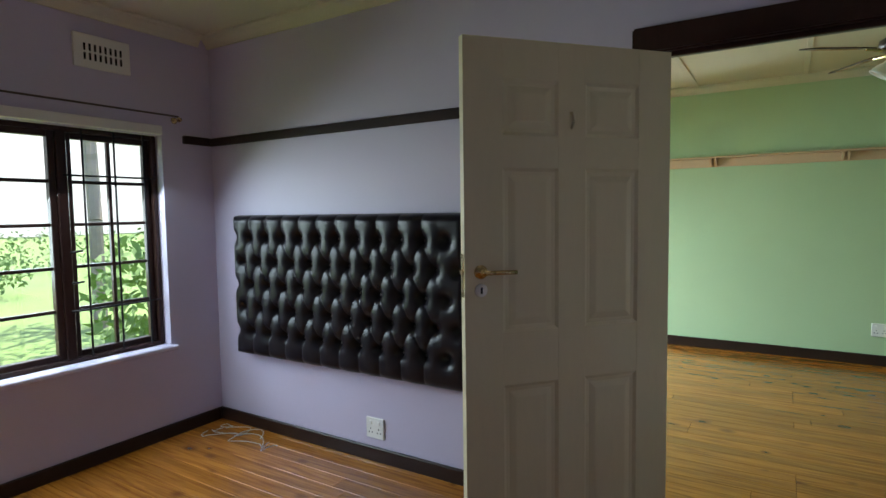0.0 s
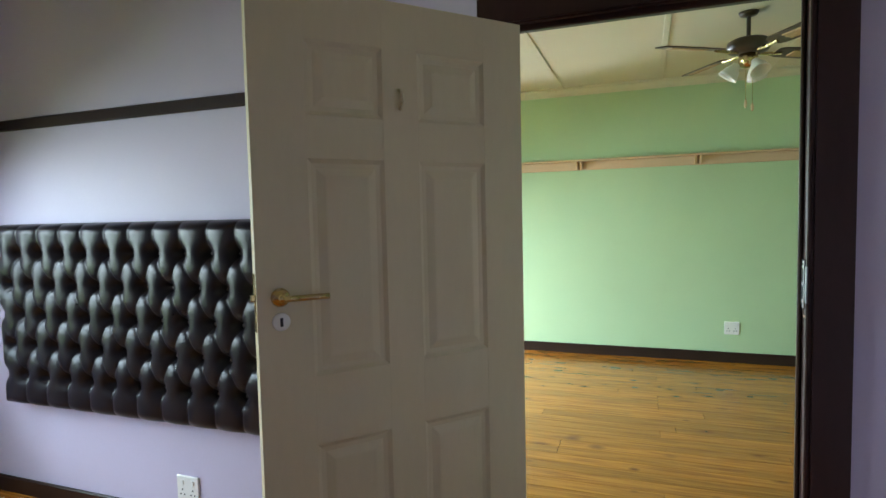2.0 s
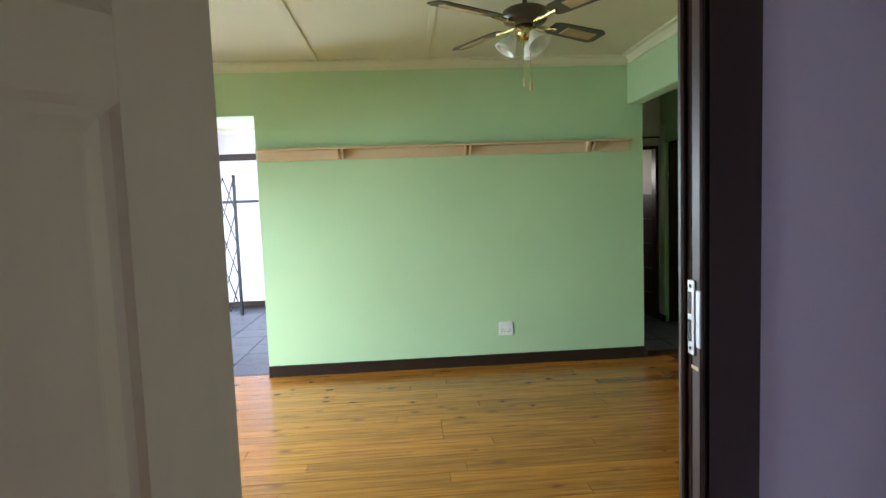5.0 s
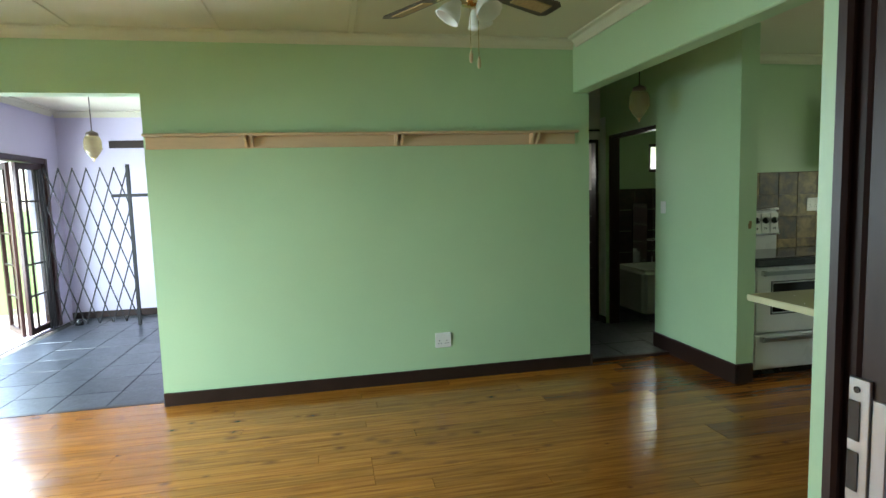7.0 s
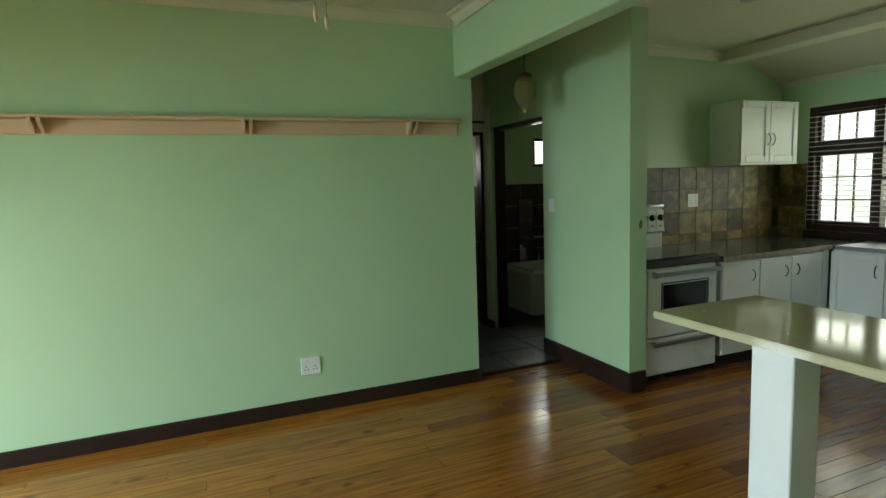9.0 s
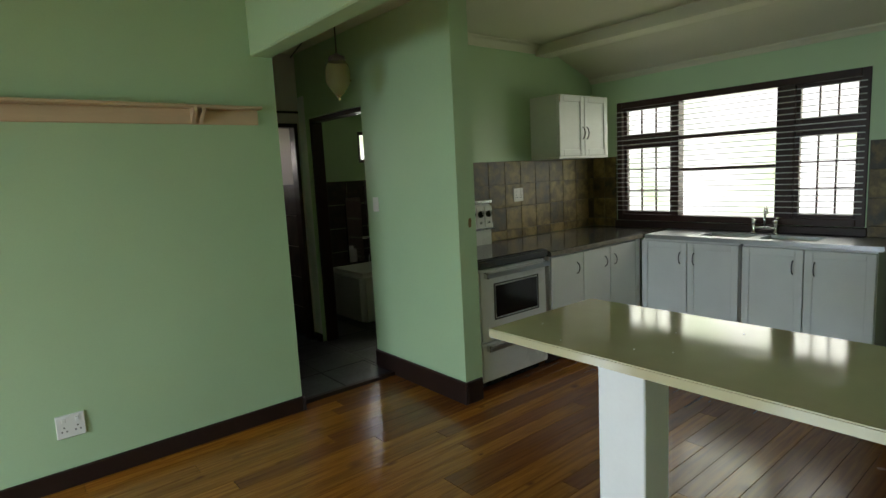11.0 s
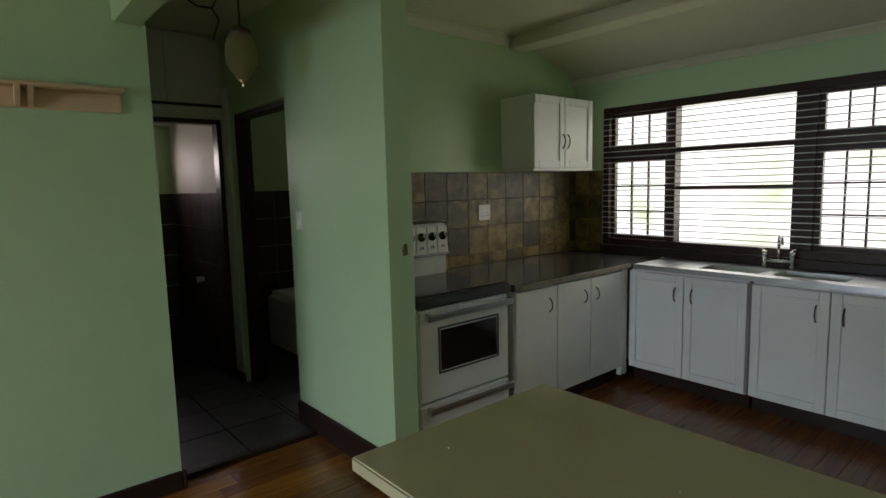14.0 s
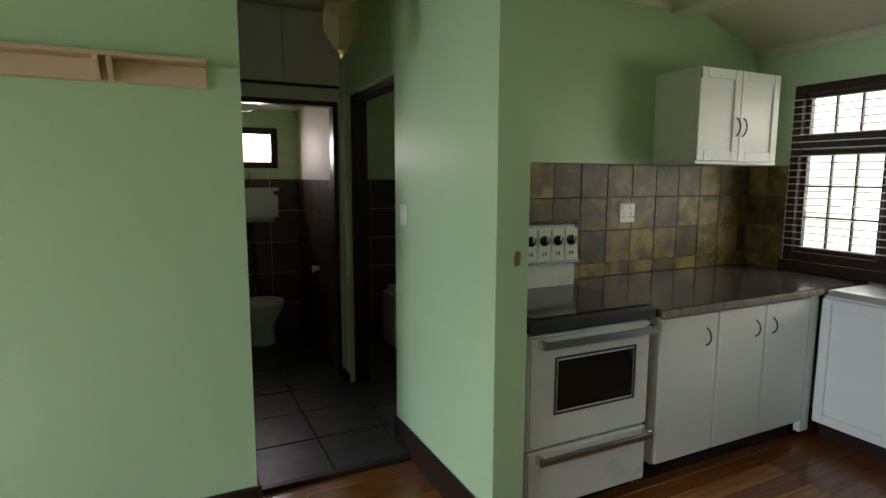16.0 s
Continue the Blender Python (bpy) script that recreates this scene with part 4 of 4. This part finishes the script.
def dado(name, axis, at, sign, s0, s1, z1, holes=()):
    """Dark slate wall tiles up to z1, joined."""
    co, fc = [], []
    n, m = max(1, round((s1 - s0) / 0.3)), 5
    for i in range(n):
        for j in range(m):
            a, b = s0 + (s1 - s0) * i / n + 0.003, s0 + (s1 - s0) * (i + 1) / n - 0.003
            c, d = z1 * j / m + 0.003, z1 * (j + 1) / m - 0.003
            k = len(co)
            for t in (at + sign * 0.004, at + sign * 0.012):
                for s, z in ((a, c), (b, c), (b, d), (a, d)):
                    co.append((t, s, z) if axis == "x" else (s, t, z))
            fc += [(k + 4, k + 5, k + 6, k + 7)] + [(k + q, k + (q + 1) % 4, k + 4 + (q + 1) % 4, k + 4 + q) for q in range(4)]
    me = bpy.data.meshes.new(name)
    me.from_pydata(co, [], fc)
    me.materials.append(SLATE_B)
    g = bmesh.new()
    g.from_mesh(me)
    bmesh.ops.recalc_face_normals(g, faces=g.faces[:])
    g.to_mesh(me)
    g.free()
    tagged(new(name, me), "dark brown slate wall tiles in the wet rooms", "wall tiles", kind="stuff")


dado("wall_tiles", "y", 9.2, -1, 2.14, 2.98, 1.52)
dado("wall_tiles", "x", 2.98, -1, WY + 0.12, 9.19, 1.52)
dado("wall_tiles", "x", 2.14, 1, WY + 0.12, 9.19, 1.52)
dado("wall_tiles", "y", 9.2, -1, 3.12, 5.2, 1.52)
dado("wall_tiles", "x", 5.2, -1, KY + 0.15, 9.19, 1.52)
dado("wall_tiles", "x", 3.12, 1, 7.56, 9.19, 1.52)
dado("wall_tiles", "y", KY + 0.15, 1, 3.3, 4.84, 1.52)

# ---- kitchen ----
CT, CF, CW = 0.92, 5.50, 5.16     # worktop height, fronts of the two runs
kw = tagged(thing("window_2", "wide dark wooden kitchen window with pale burglar bars", "window"), kind="structure")
frame_bars("window_frame", kw, DARK, "x", KX - 0.012, 0.13, 3.97, 6.05, 0.99, 2.15, 0.058)
for y, w in ((5.445, 0.07), (4.525, 0.13)):
    part("mullion", box(KX + 0.0, y - w / 2, 1.045, KX + 0.10, y + w / 2, 2.095, 0.004), DARK, kw)
for a, b in ((5.48, 5.995), (4.59, 5.41), (4.025, 4.46)):
    th = 0.075 if b - a < 0.7 else 0.035
    part("transom", box(KX + 0.005, a, 1.765 - th / 2, KX + 0.09, b, 1.765 + th / 2, 0.004), DARK, kw)
    if b - a < 0.7:
        sash(kw, "x", KX + 0.035, a, b, 1.045, 1.727, 3, 3, 0.032, 0.012)
        sash(kw, "x", KX + 0.035, a, b, 1.803, 2.095, 3, 1, 0.032, 0.012)
    else:
        part("glazing_bar", box(KX + 0.035, a, 1.46, KX + 0.06, b, 1.485, 0.003), DARK, kw)
        pane(kw, "x", KX + 0.05, a, b, 1.045, 1.747)
        pane(kw, "x", KX + 0.05, a, b, 1.783, 2.095)
for i in range(22):
    z = 1.09 + i * 0.046
    part("burglar_bar", tube((KX - 0.022, 3.99, z), (KX - 0.022, 6.05, z), 0.0036, None, 6), BARS, kw, "thin pale steel bar")
part("window_sill", box(KX - 0.03, 3.95, CT + 0.001, KX + 0.18, 6.07, 0.988, 0.006), SKIRT, kw)

bd = tagged(thing("door_3", "dark wooden back door in its frame", "door"), kind="structure")
frame_bars("door_frame", bd, DARK, "x", KX - 0.03, 0.12, 2.95, 3.80, 0.0, 2.14, 0.06)
part("leaf", box(KX + 0.02, 3.01, 0.06, KX + 0.06, 3.74, 2.08, 0.004), DARK, bd)


def bow_handle(parent, a, b, out, material=RIM):
    """A bow handle from a to b, standing out by the vector out."""
    a, b, o = Vector(a), Vector(b), Vector(out)
    pts = [a + (b - a) * k + o * math.sin(math.pi * k) ** 0.6 for k in (0, 0.1, 0.25, 0.5, 0.75, 0.9, 1)]
    part("handle", rod([tuple(p) for p in pts], 0.0045, 8), material, parent, "bent steel bow handle", True)


def cupboard(face, s0, s1, leaves_at, style, label):
    """A base unit; face 'y' faces -y at CF, face 'x' faces -x at CW. Each door is (from, to, handle place)."""
    t = thing("base_cabinet", label, "kitchen cabinet", "kitchen base cabinets")
    if face == "y":
        part("body", box(s0, CF + 0.04, 0.12, s1, KY - 0.02, CT - 0.042, 0.002), WHITE, t)
        part("plinth", box(s0, CF + 0.09, 0.0, s1, CF + 0.11, 0.12, 0.002), SKIRT, t)
    else:
        part("body", box(CW + 0.04, s0, 0.12, KX - 0.02, s1, CT - 0.042, 0.002), WHITE, t)
        part("plinth", box(CW + 0.09, s0, 0.0, CW + 0.11, s1, 0.12, 0.002), SKIRT, t)
    for a, b, h in leaves_at:
        a, b = a + 0.003, b - 0.003
        z0, z1 = 0.13, CT - 0.055
        if face == "y":
            d = part("door", box(a, CF + 0.018, z0, b, CF + 0.038, z1, 0.003), WHITE, t)
            bow_handle(d, (h, CF + 0.018, 0.70), (h, CF + 0.018, 0.79), (0, -0.028, 0))
        else:
            d = part("door", box(CW + 0.018, a, z0, CW + 0.038, b, z1, 0.003), WHITE, t)
            for q in ((a, z0, a + 0.055, z1), (b - 0.055, z0, b, z1), (a + 0.055, z0, b - 0.055, z0 + 0.055), (a + 0.055, z1 - 0.055, b - 0.055, z1)):
                part("door_frame", box(CW + 0.008, q[0], q[1], CW + 0.018, q[2], q[3], 0.003), WHITE, d)
            bow_handle(d, (CW + 0.008, h, 0.68), (CW + 0.008, h, 0.78), (-0.028, 0, 0))
    return t


cupboard("y", 3.93, 4.335, ((3.93, 4.335, 4.25),), "flat", "white flush-fronted base cabinet under the dark worktop")
cupboard("y", 4.337, 5.10, ((4.337, 4.71, 4.63), (4.71, 5.10, 4.77)), "flat", "white flush-fronted double base cabinet under the dark worktop")
cupboard("x", 4.66, 5.50, ((4.66, 5.08, 5.02), (5.08, 5.50, 5.14)), "frame", "white panelled base cabinet under the steel sink")
cupboard("x", 3.78, 4.64, ((3.78, 4.21, 4.14), (4.21, 4.64, 4.28)), "frame", "white panelled base cabinet under the steel sink")
fill = thing("corner_post", "white filler post between the cabinet runs", "filler")
part("post", box(5.10, CF + 0.02, 0.06, 5.18, CF + 0.06, CT - 0.042, 0.003), WHITE, fill)
wt = thing("worktop", "dark polished granite worktop with a rough edge", "worktop")
part("front_edge", box(3.90, CF - 0.006, CT - 0.038, CW + 0.02, CF - 0.001, CT - 0.003, 0.002), EDGE, wt, "rough mottled stone edge")
part("slab", box(3.90, CF, CT - 0.04, KX - 0.004, KY - 0.004, CT, 0.008, seg=2), GRANITE, wt)
sink = thing("sink_unit", "stainless steel double sink top below the window", "sink")
sz = CT
S0, S1 = 3.74, 5.46
part("drainer", box(CW - 0.01, S0, sz - 0.035, CW + 0.10, S1, sz, 0.006, seg=2), STEEL, sink)
part("drainer", box(5.52, S0, sz - 0.035, KX - 0.004, S1, sz, 0.004), STEEL, sink)
for a, b in ((S0, 4.17), (4.56, 4.64), (5.03, S1)):
    part("drainer", box(CW + 0.10, a, sz - 0.035, 5.52, b, sz, 0.003), STEEL, sink)
for a, b in ((4.17, 4.56), (4.64, 5.03)):
    g = bmesh.new()
    x0, x1, zb = CW + 0.10, 5.52, sz - 0.17
    r0 = [g.verts.new(p) for p in ((x0, a, sz - 0.002), (x1, a, sz - 0.002), (x1, b, sz - 0.002), (x0, b, sz - 0.002))]
    r1 = [g.verts.new(p) for p in ((x0 + 0.03, a + 0.03, zb), (x1 - 0.03, a + 0.03, zb), (x1 - 0.03, b - 0.03, zb), (x0 + 0.03, b - 0.03, zb))]
    for i in range(4):
        g.faces.new((r0[i], r0[(i + 1) % 4], r1[(i + 1) % 4], r1[i]))
    g.faces.new(r1)
    part("basin", g, STEEL, sink)
tap = thing("mixer_tap", "chrome bridge mixer tap with a swan neck", "tap")
TX, TYY = 5.575, 4.63
for s in (-0.085, 0.085):
    part("valve", lathe([(0.026, 0), (0.024, 0.01), (0.014, 0.02), (0.014, 0.07), (0.02, 0.085), (0.018, 0.11), (0.008, 0.12)], 16, (TX, TYY + s, CT)), CHROME, tap, "", True)
    part("lever", tube((TX, TYY + s, CT + 0.125), (TX - 0.03, TYY + s * 1.3, CT + 0.135), 0.005), CHROME, tap)
part("bridge", tube((TX, TYY - 0.085, CT + 0.05), (TX, TYY + 0.085, CT + 0.05), 0.012), CHROME, tap, "", True)
neck = [(TX, TYY, CT + 0.05), (TX, TYY, CT + 0.17)] + [(TX - 0.06 + 0.06 * math.cos(radians(a)), TYY - 0.03 * (1 - math.cos(radians(a))), CT + 0.17 + 0.06 * math.sin(radians(a))) for a in range(20, 200, 20)]
part("spout", rod(neck, 0.010, 10), CHROME, tap, "", True)

# wall cabinet
wcab = thing("wall_cabinet", "white wall cabinet with two panelled doors", "kitchen cabinet")
X0, X1, Y0, Z0, Z1 = 4.68, 5.42, 6.03, 1.625, 2.195
part("body", box(X0, Y0, Z0 + 0.02, X1, KY - 0.002, Z1, 0.003), WHITE, wcab)
part("base_board", box(X0 - 0.006, Y0 - 0.022, Z0, X1 + 0.006, KY - 0.002, Z0 + 0.02, 0.004), WHITE, wcab)
xm = (X0 + X1) / 2
for a, b, h in ((X0 + 0.002, xm - 0.002, xm - 0.03), (xm + 0.002, X1 - 0.002, xm + 0.03)):
    d = part("door", box(a, Y0 - 0.014, Z0 + 0.022, b, Y0 - 0.001, Z1, 0.002), WHITE, wcab)
    for q in ((a, Z0 + 0.022, a + 0.06, Z1), (b - 0.06, Z0 + 0.022, b, Z1), (a + 0.06, Z0 + 0.022, b - 0.06, Z0 + 0.082), (a + 0.06, Z1 - 0.06, b - 0.06, Z1)):
        part("door_frame", box(q[0], Y0 - 0.024, q[1], q[2], Y0 - 0.014, q[3], 0.003), WHITE, d)
    bow_handle(d, (h, Y0 - 0.024, 1.80), (h, Y0 - 0.024, 1.91), (0, -0.028, 0))
part("hinge", tube((X0 + 0.01, Y0 - 0.018, Z1 - 0.07), (X0 + 0.01, Y0 - 0.018, Z1 - 0.01), 0.008), BRASS, wcab)

# cooker
ck = thing("cooker", "white electric cooker with steel rim and oven window", "cooker")
A, B, F, BK = 3.155, 3.86, 5.50, 6.12
part("body", box(A + 0.012, F + 0.045, 0.10, B - 0.012, BK, 0.892, 0.006), ENAMEL, ck)
part("plinth", box(A + 0.02, F + 0.09, 0.0, B - 0.02, BK - 0.02, 0.10, 0.003), BLACKP, ck)
hob = part("hob", box(A - 0.004, F - 0.012, 0.890, B + 0.006, BK, 0.948, 0.012, seg=3), RIM, ck, "dark steel hob rim")
part("hob_glass", box(A + 0.025, F + 0.02, 0.9485, B - 0.02, BK - 0.05, 0.954, 0.002), OVENGL, hob, "black glass hob plate")
od = part("oven_door", box(A + 0.006, F + 0.006, 0.37, B - 0.006, F + 0.044, 0.878, 0.012, seg=2), ENAMEL, ck)
part("oven_window", box(A + 0.150, F + 0.0025, 0.525, B - 0.11, F + 0.02, 0.765, 0.008, seg=2), OVENGL, od, "dark oven glass")
for q in ((A + 0.14, 0.515, A + 0.15, 0.775), (B - 0.11, 0.515, B - 0.10, 0.775), (A + 0.15, 0.515, B - 0.11, 0.525), (A + 0.15, 0.765, B - 0.11, 0.775)):
    part("window_trim", box(q[0], F + 0.0005, q[1], q[2], F + 0.012, q[3], 0.002), RIM, od)
dr = part("drawer", box(A + 0.006, F + 0.006, 0.085, B - 0.006, F + 0.044, 0.36, 0.010, seg=2), ENAMEL, ck)
for par, z in ((od, 0.842), (dr, 0.328)):
    part("handle", box(A + 0.05, F - 0.042, z - 0.016, B + 0.02 - 0.03, F - 0.022, z + 0.016, 0.006, seg=2), STEEL, par, "steel bar handle")
    for x in (A + 0.05, B - 0.035):
        part("handle_bracket", box(x, F - 0.03, z - 0.02, x + 0.025, F + 0.01, z + 0.02, 0.003), CHROME, par)
panel = part("back_panel", box(A + 0.02, BK - 0.06, 0.925, B - 0.02, BK, 1.10, 0.005), ENAMEL, ck)
g = box(A + 0.01, BK - 0.075, 1.085, B - 0.005, BK + 0.02, 1.29, 0.008, seg=2)
for v in g.verts:
    if v.co.z > 1.2 and v.co.y < BK - 0.03:
        v.co.y += 0.035
part("control_panel", g, ENAMEL, ck, "slanted white control panel")
part("panel_trim", box(A + 0.005, BK - 0.055, 1.288, B + 0.004, BK + 0.02, 1.318, 0.005), CHROME, ck)
part("panel_trim", box(A + 0.008, BK - 0.082, 1.078, B - 0.003, BK - 0.05, 1.092, 0.003), CHROME, ck)
for i in range(7):
    x = B - 0.065 - i * 0.088
    part("knob_plate", box(x - 0.039, BK - 0.0785, 1.10, x + 0.039, BK - 0.062, 1.27, 0.002), PLASTIC, ck)
    k = part("knob", lathe([(0.032, 0), (0.032, 0.006), (0.020, 0.010), (0.017, 0.028), (0, 0.03)], 20), BLACKP, ck, "black round knob", True)
    k.matrix_local = pose(x, BK - 0.074, 1.21, 78, 0, 0)
    part("pointer", box(x - 0.003, BK - 0.108, 1.205, x + 0.003, BK - 0.1, 1.232, 0.001), PLASTIC, ck)
    for dx, w in ((-0.012, 0.006), (0.004, 0.009)):
        part("marking", box(x + dx, BK - 0.0795, 1.128, x + dx + w, BK - 0.0783, 1.146, 0), BLACKP, ck)
part("side_trim", box(B + 0.008, F + 0.05, 0.08, B + 0.03, F + 0.07, 0.88, 0.002), DARK, ck)

# island counter
isl = thing("island_counter", "cream polished stone breakfast counter on white legs", "counter")
IX0, IX1, IY0, IY1, IZ = 1.985, 2.60, 2.62, 4.205, 0.985
part("slab", box(IX0, IY0, IZ - 0.032, IX1, IY1, IZ, 0.004, seg=2), QUARTZ, isl)
for a, b in ((3.60, 3.765), (2.75, 2.915)):
    part("leg", box(IX0 + 0.02, a, 0.0, IX0 + 0.155, b - 0.01, IZ - 0.032, 0.004), WHITE, isl)
cr = random.Random(3)
for i in range(6):
    x, y = cr.uniform(IX0 + 0.05, IX1 - 0.05), cr.uniform(3.0, 4.1)
    c = thing("crumb", "tiny pale crumb on the counter top", "crumb", "crumbs on the counter")
    g = bmesh.new()
    bmesh.ops.create_icosphere(g, subdivisions=1, radius=cr.uniform(0.0015, 0.003))
    bmesh.ops.translate(g, vec=(x, y, IZ + 0.001), verts=g.verts)
    part("flake", g, PLASTIC, c)

for x, y in ((3.66, 5.15), (3.66, 3.7)):
    dl = thing("downlight", "small recessed ceiling downlight with a steel ring", "downlight", "kitchen downlights")
    part("ring", lathe([(0.028, ZK - 0.004), (0.045, ZK - 0.006), (0.047, ZK - 0.001)], 24, (x, y, 0)), STEEL, dl, "", True)
    part("lamp", lathe([(0.0, ZK - 0.0035), (0.03, ZK - 0.003)], 24, (x, y, 0)), BLACKP, dl)
chip = thing("plaster_chip", "brown patch where paint has chipped off the wall end", "paint chip")
g = bmesh.new()
pr = [(0, 0), (0.022, 0.004), (0.026, 0.05), (0.018, 0.062), (0.004, 0.058), (-0.004, 0.03)]
a = [g.verts.new((3.055 + x, 5.4695, 1.19 + z)) for x, z in pr]
b = [g.verts.new((3.055 + x, 5.4675, 1.19 + z)) for x, z in pr]
g.faces.new(b)
for i in range(len(pr)):
    g.faces.new((a[i], a[(i + 1) % len(pr)], b[(i + 1) % len(pr)], b[i]))
part("patch", g, BARE, chip)

# ---- garden ----


def leaves(centre, spread, count, size, seed):
    r = random.Random(seed)
    co, fc = [], []
    for _ in range(count):
        d = Vector((r.gauss(0, 1), r.gauss(0, 1), r.gauss(0, 1))).normalized() * r.uniform(0.35, 1) ** 0.6
        p = Vector(centre) + Vector((d.x * spread[0], d.y * spread[1], d.z * spread[2]))
        u = Vector((r.uniform(-1, 1), r.uniform(-1, 1), r.uniform(-1, 1))).normalized()
        v = u.orthogonal().normalized()
        s = size * r.uniform(0.6, 1.4)
        k = len(co)
        co += [tuple(p - u * s), tuple(p + v * s * 0.45), tuple(p + u * s), tuple(p - v * s * 0.45)]
        fc.append((k, k + 1, k + 2, k + 3))
    me = bpy.data.meshes.new("leaves")
    me.from_pydata(co, [], fc)
    me.materials.append(LEAF)
    return me


for i, (c, s) in enumerate((((-6.3, 3.7, 0.5), (0.8, 0.8, 0.9)), ((-15.5, 4.4, 0.2), (1.5, 1.6, 0.6)), ((-22.0, 9.5, 0.3), (2.2, 3.2, 0.8)))):
    t = thing("shrub", "leafy green garden shrub on the lawn", "shrub", "garden shrubs")
    o = new("foliage", leaves(c, s, 900, 0.07, i))
    o.parent = t
    part("stem", tube((c[0], c[1], -0.4), (c[0], c[1], c[2]), 0.05, 0.02), BARK, t)
for i, (bx, by, lean) in enumerate(((-9.5, 4.6, 0.8),)):
    t = thing("tree", "garden tree with a bare trunk and loose crown", "tree")
    part("trunk", rod([(bx, by, -0.4), (bx - lean * 0.4, by + lean * 0.2, 1.4), (bx - lean * 1.3, by + lean * 0.6, 3.4)], 0.11, 10), BARK, t)
    for k in range(6):
        a = k * 1.05
        part("limb", tube((bx - lean * 1.2, by + lean * 0.5, 3.0), (bx - lean + 1.2 * math.cos(a), by + 1.2 * math.sin(a), 4.3), 0.05, 0.02), BARK, t)
    o = new("crown", leaves((bx - lean, by, 4.6), (1.9, 1.9, 1.2), 1100, 0.09, 20 + i))
    o.parent = t

# ---- pieces: boards and tiles ----


def piece(name, parent, cache, key, make, material, loc):
    if key not in cache:
        g = make()
        me = bpy.data.meshes.new(name)
        g.to_mesh(me)
        g.free()
        me.materials.append(material)
        cache[key] = me
    ob = new(name, cache[key])
    ob.parent = parent
    ob.location = loc
    return ob


floor = bpy.data.objects["floor"]
rb = random.Random(11)
cache = {}
BWID = 0.108
lens_b = (1.5, 2.1, 2.7, 3.3)


def boards(x0, x1, y0, y1, top):
    y = y0
    while y < y1 - 0.01:
        w = min(BWID, y1 - y)
        x = x0 - rb.choice((0.0, 0.7, 1.3))
        while x < x1:
            ln = rb.choice(lens_b)
            a, b = max(x, x0), min(x + ln, x1)
            if b - a > 0.02:
                # boards towards the kitchen take the pine with shade in its colour
                material = PINE_RED_DIM if (a + b) / 2 > 2.9 + rb.uniform(-0.5, 0.5) else PINE
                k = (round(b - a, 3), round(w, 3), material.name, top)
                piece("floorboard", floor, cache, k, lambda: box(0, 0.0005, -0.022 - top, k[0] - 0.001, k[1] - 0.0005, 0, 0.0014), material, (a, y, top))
            x += ln
        y += w


boards(BX, 1.02, -2.26, BY, RISE)
boards(-0.41, 0.575, BY, TY, LIFT)
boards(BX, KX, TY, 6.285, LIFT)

lf = bpy.data.objects["floor_lounge"]
tcache = {}


def slabs(x0, x1, y0, y1, size, top=0.0):
    y = y0
    while y < y1 - 0.02:
        h = min(size, y1 - y)
        x = x0
        while x < x1 - 0.01:
            a, b = max(x, x0), min(x + size, x1)
            if b - a > 0.03:
                k = (round(b - a, 3), round(h, 3), top)
                piece("floor_tile", lf, tcache, k, lambda: box(0.0025, 0.0025, -0.012 - top, k[0] - 0.0025, k[1] - 0.0025, 0, 0.003), SLATE_F, (a, y, top + rb.uniform(-0.0015, 0.0015)))
            x += size
        y += h


slabs(BX, 0.4, 6.325, 10.1, 0.40)
slabs(2.14, NX, 6.325, WY, 0.40, RISE)
slabs(2.14, 2.98, WY, 9.2, 0.40, RISE)
slabs(NX, 5.2, KY + 0.16, 9.2, 0.50, RISE)

# splashback
wn_ = bpy.data.objects["wall_kitchen_north"]
we_ = bpy.data.objects["wall_kitchen_east"]
part("grout", box(NX + 0.152, KY - 0.006, CT, KX - 0.006, KY - 0.001, 1.628, 0), GROUT, wn_)
part("grout", box(KX - 0.006, 6.06, CT, KX - 0.001, KY - 0.006, 1.628, 0), GROUT, we_)
part("grout", box(KX - 0.006, 3.80, CT, KX - 0.001, 3.96, 1.628, 0), GROUT, we_)
scache = {}
TS = 0.207
for j in range(4):
    z1 = 1.626 - TS * j
    z0 = max(z1 - TS, CT + 0.001)
    x = NX + 0.153 - 0.06
    while x < KX - 0.03:
        a, b = max(x, NX + 0.153), min(x + TS, KX - 0.014)
        k = (round(b - a, 3), round(z1 - z0, 3))
        piece("tile", wn_, scache, ("n", k), lambda: box(0.0015, 0, 0.0015, k[0] - 0.0015, 0.009, k[1] - 0.0015, 0.002), SLATE_W, (a, KY - 0.014 + rb.uniform(-0.001, 0.001), z0))
        x += TS
    for y0, y1 in ((6.062, 6.20), (6.20, KY - 0.016), (3.805, 3.955)):
        k = (round(y1 - y0, 3), round(z1 - z0, 3))
        piece("tile", we_, scache, ("e", k), lambda: box(0, 0.0025, 0.0025, 0.009, k[0] - 0.0025, k[1] - 0.0025, 0.002), SLATE_W, (KX - 0.014 + rb.uniform(-0.001, 0.001), y0, z0))
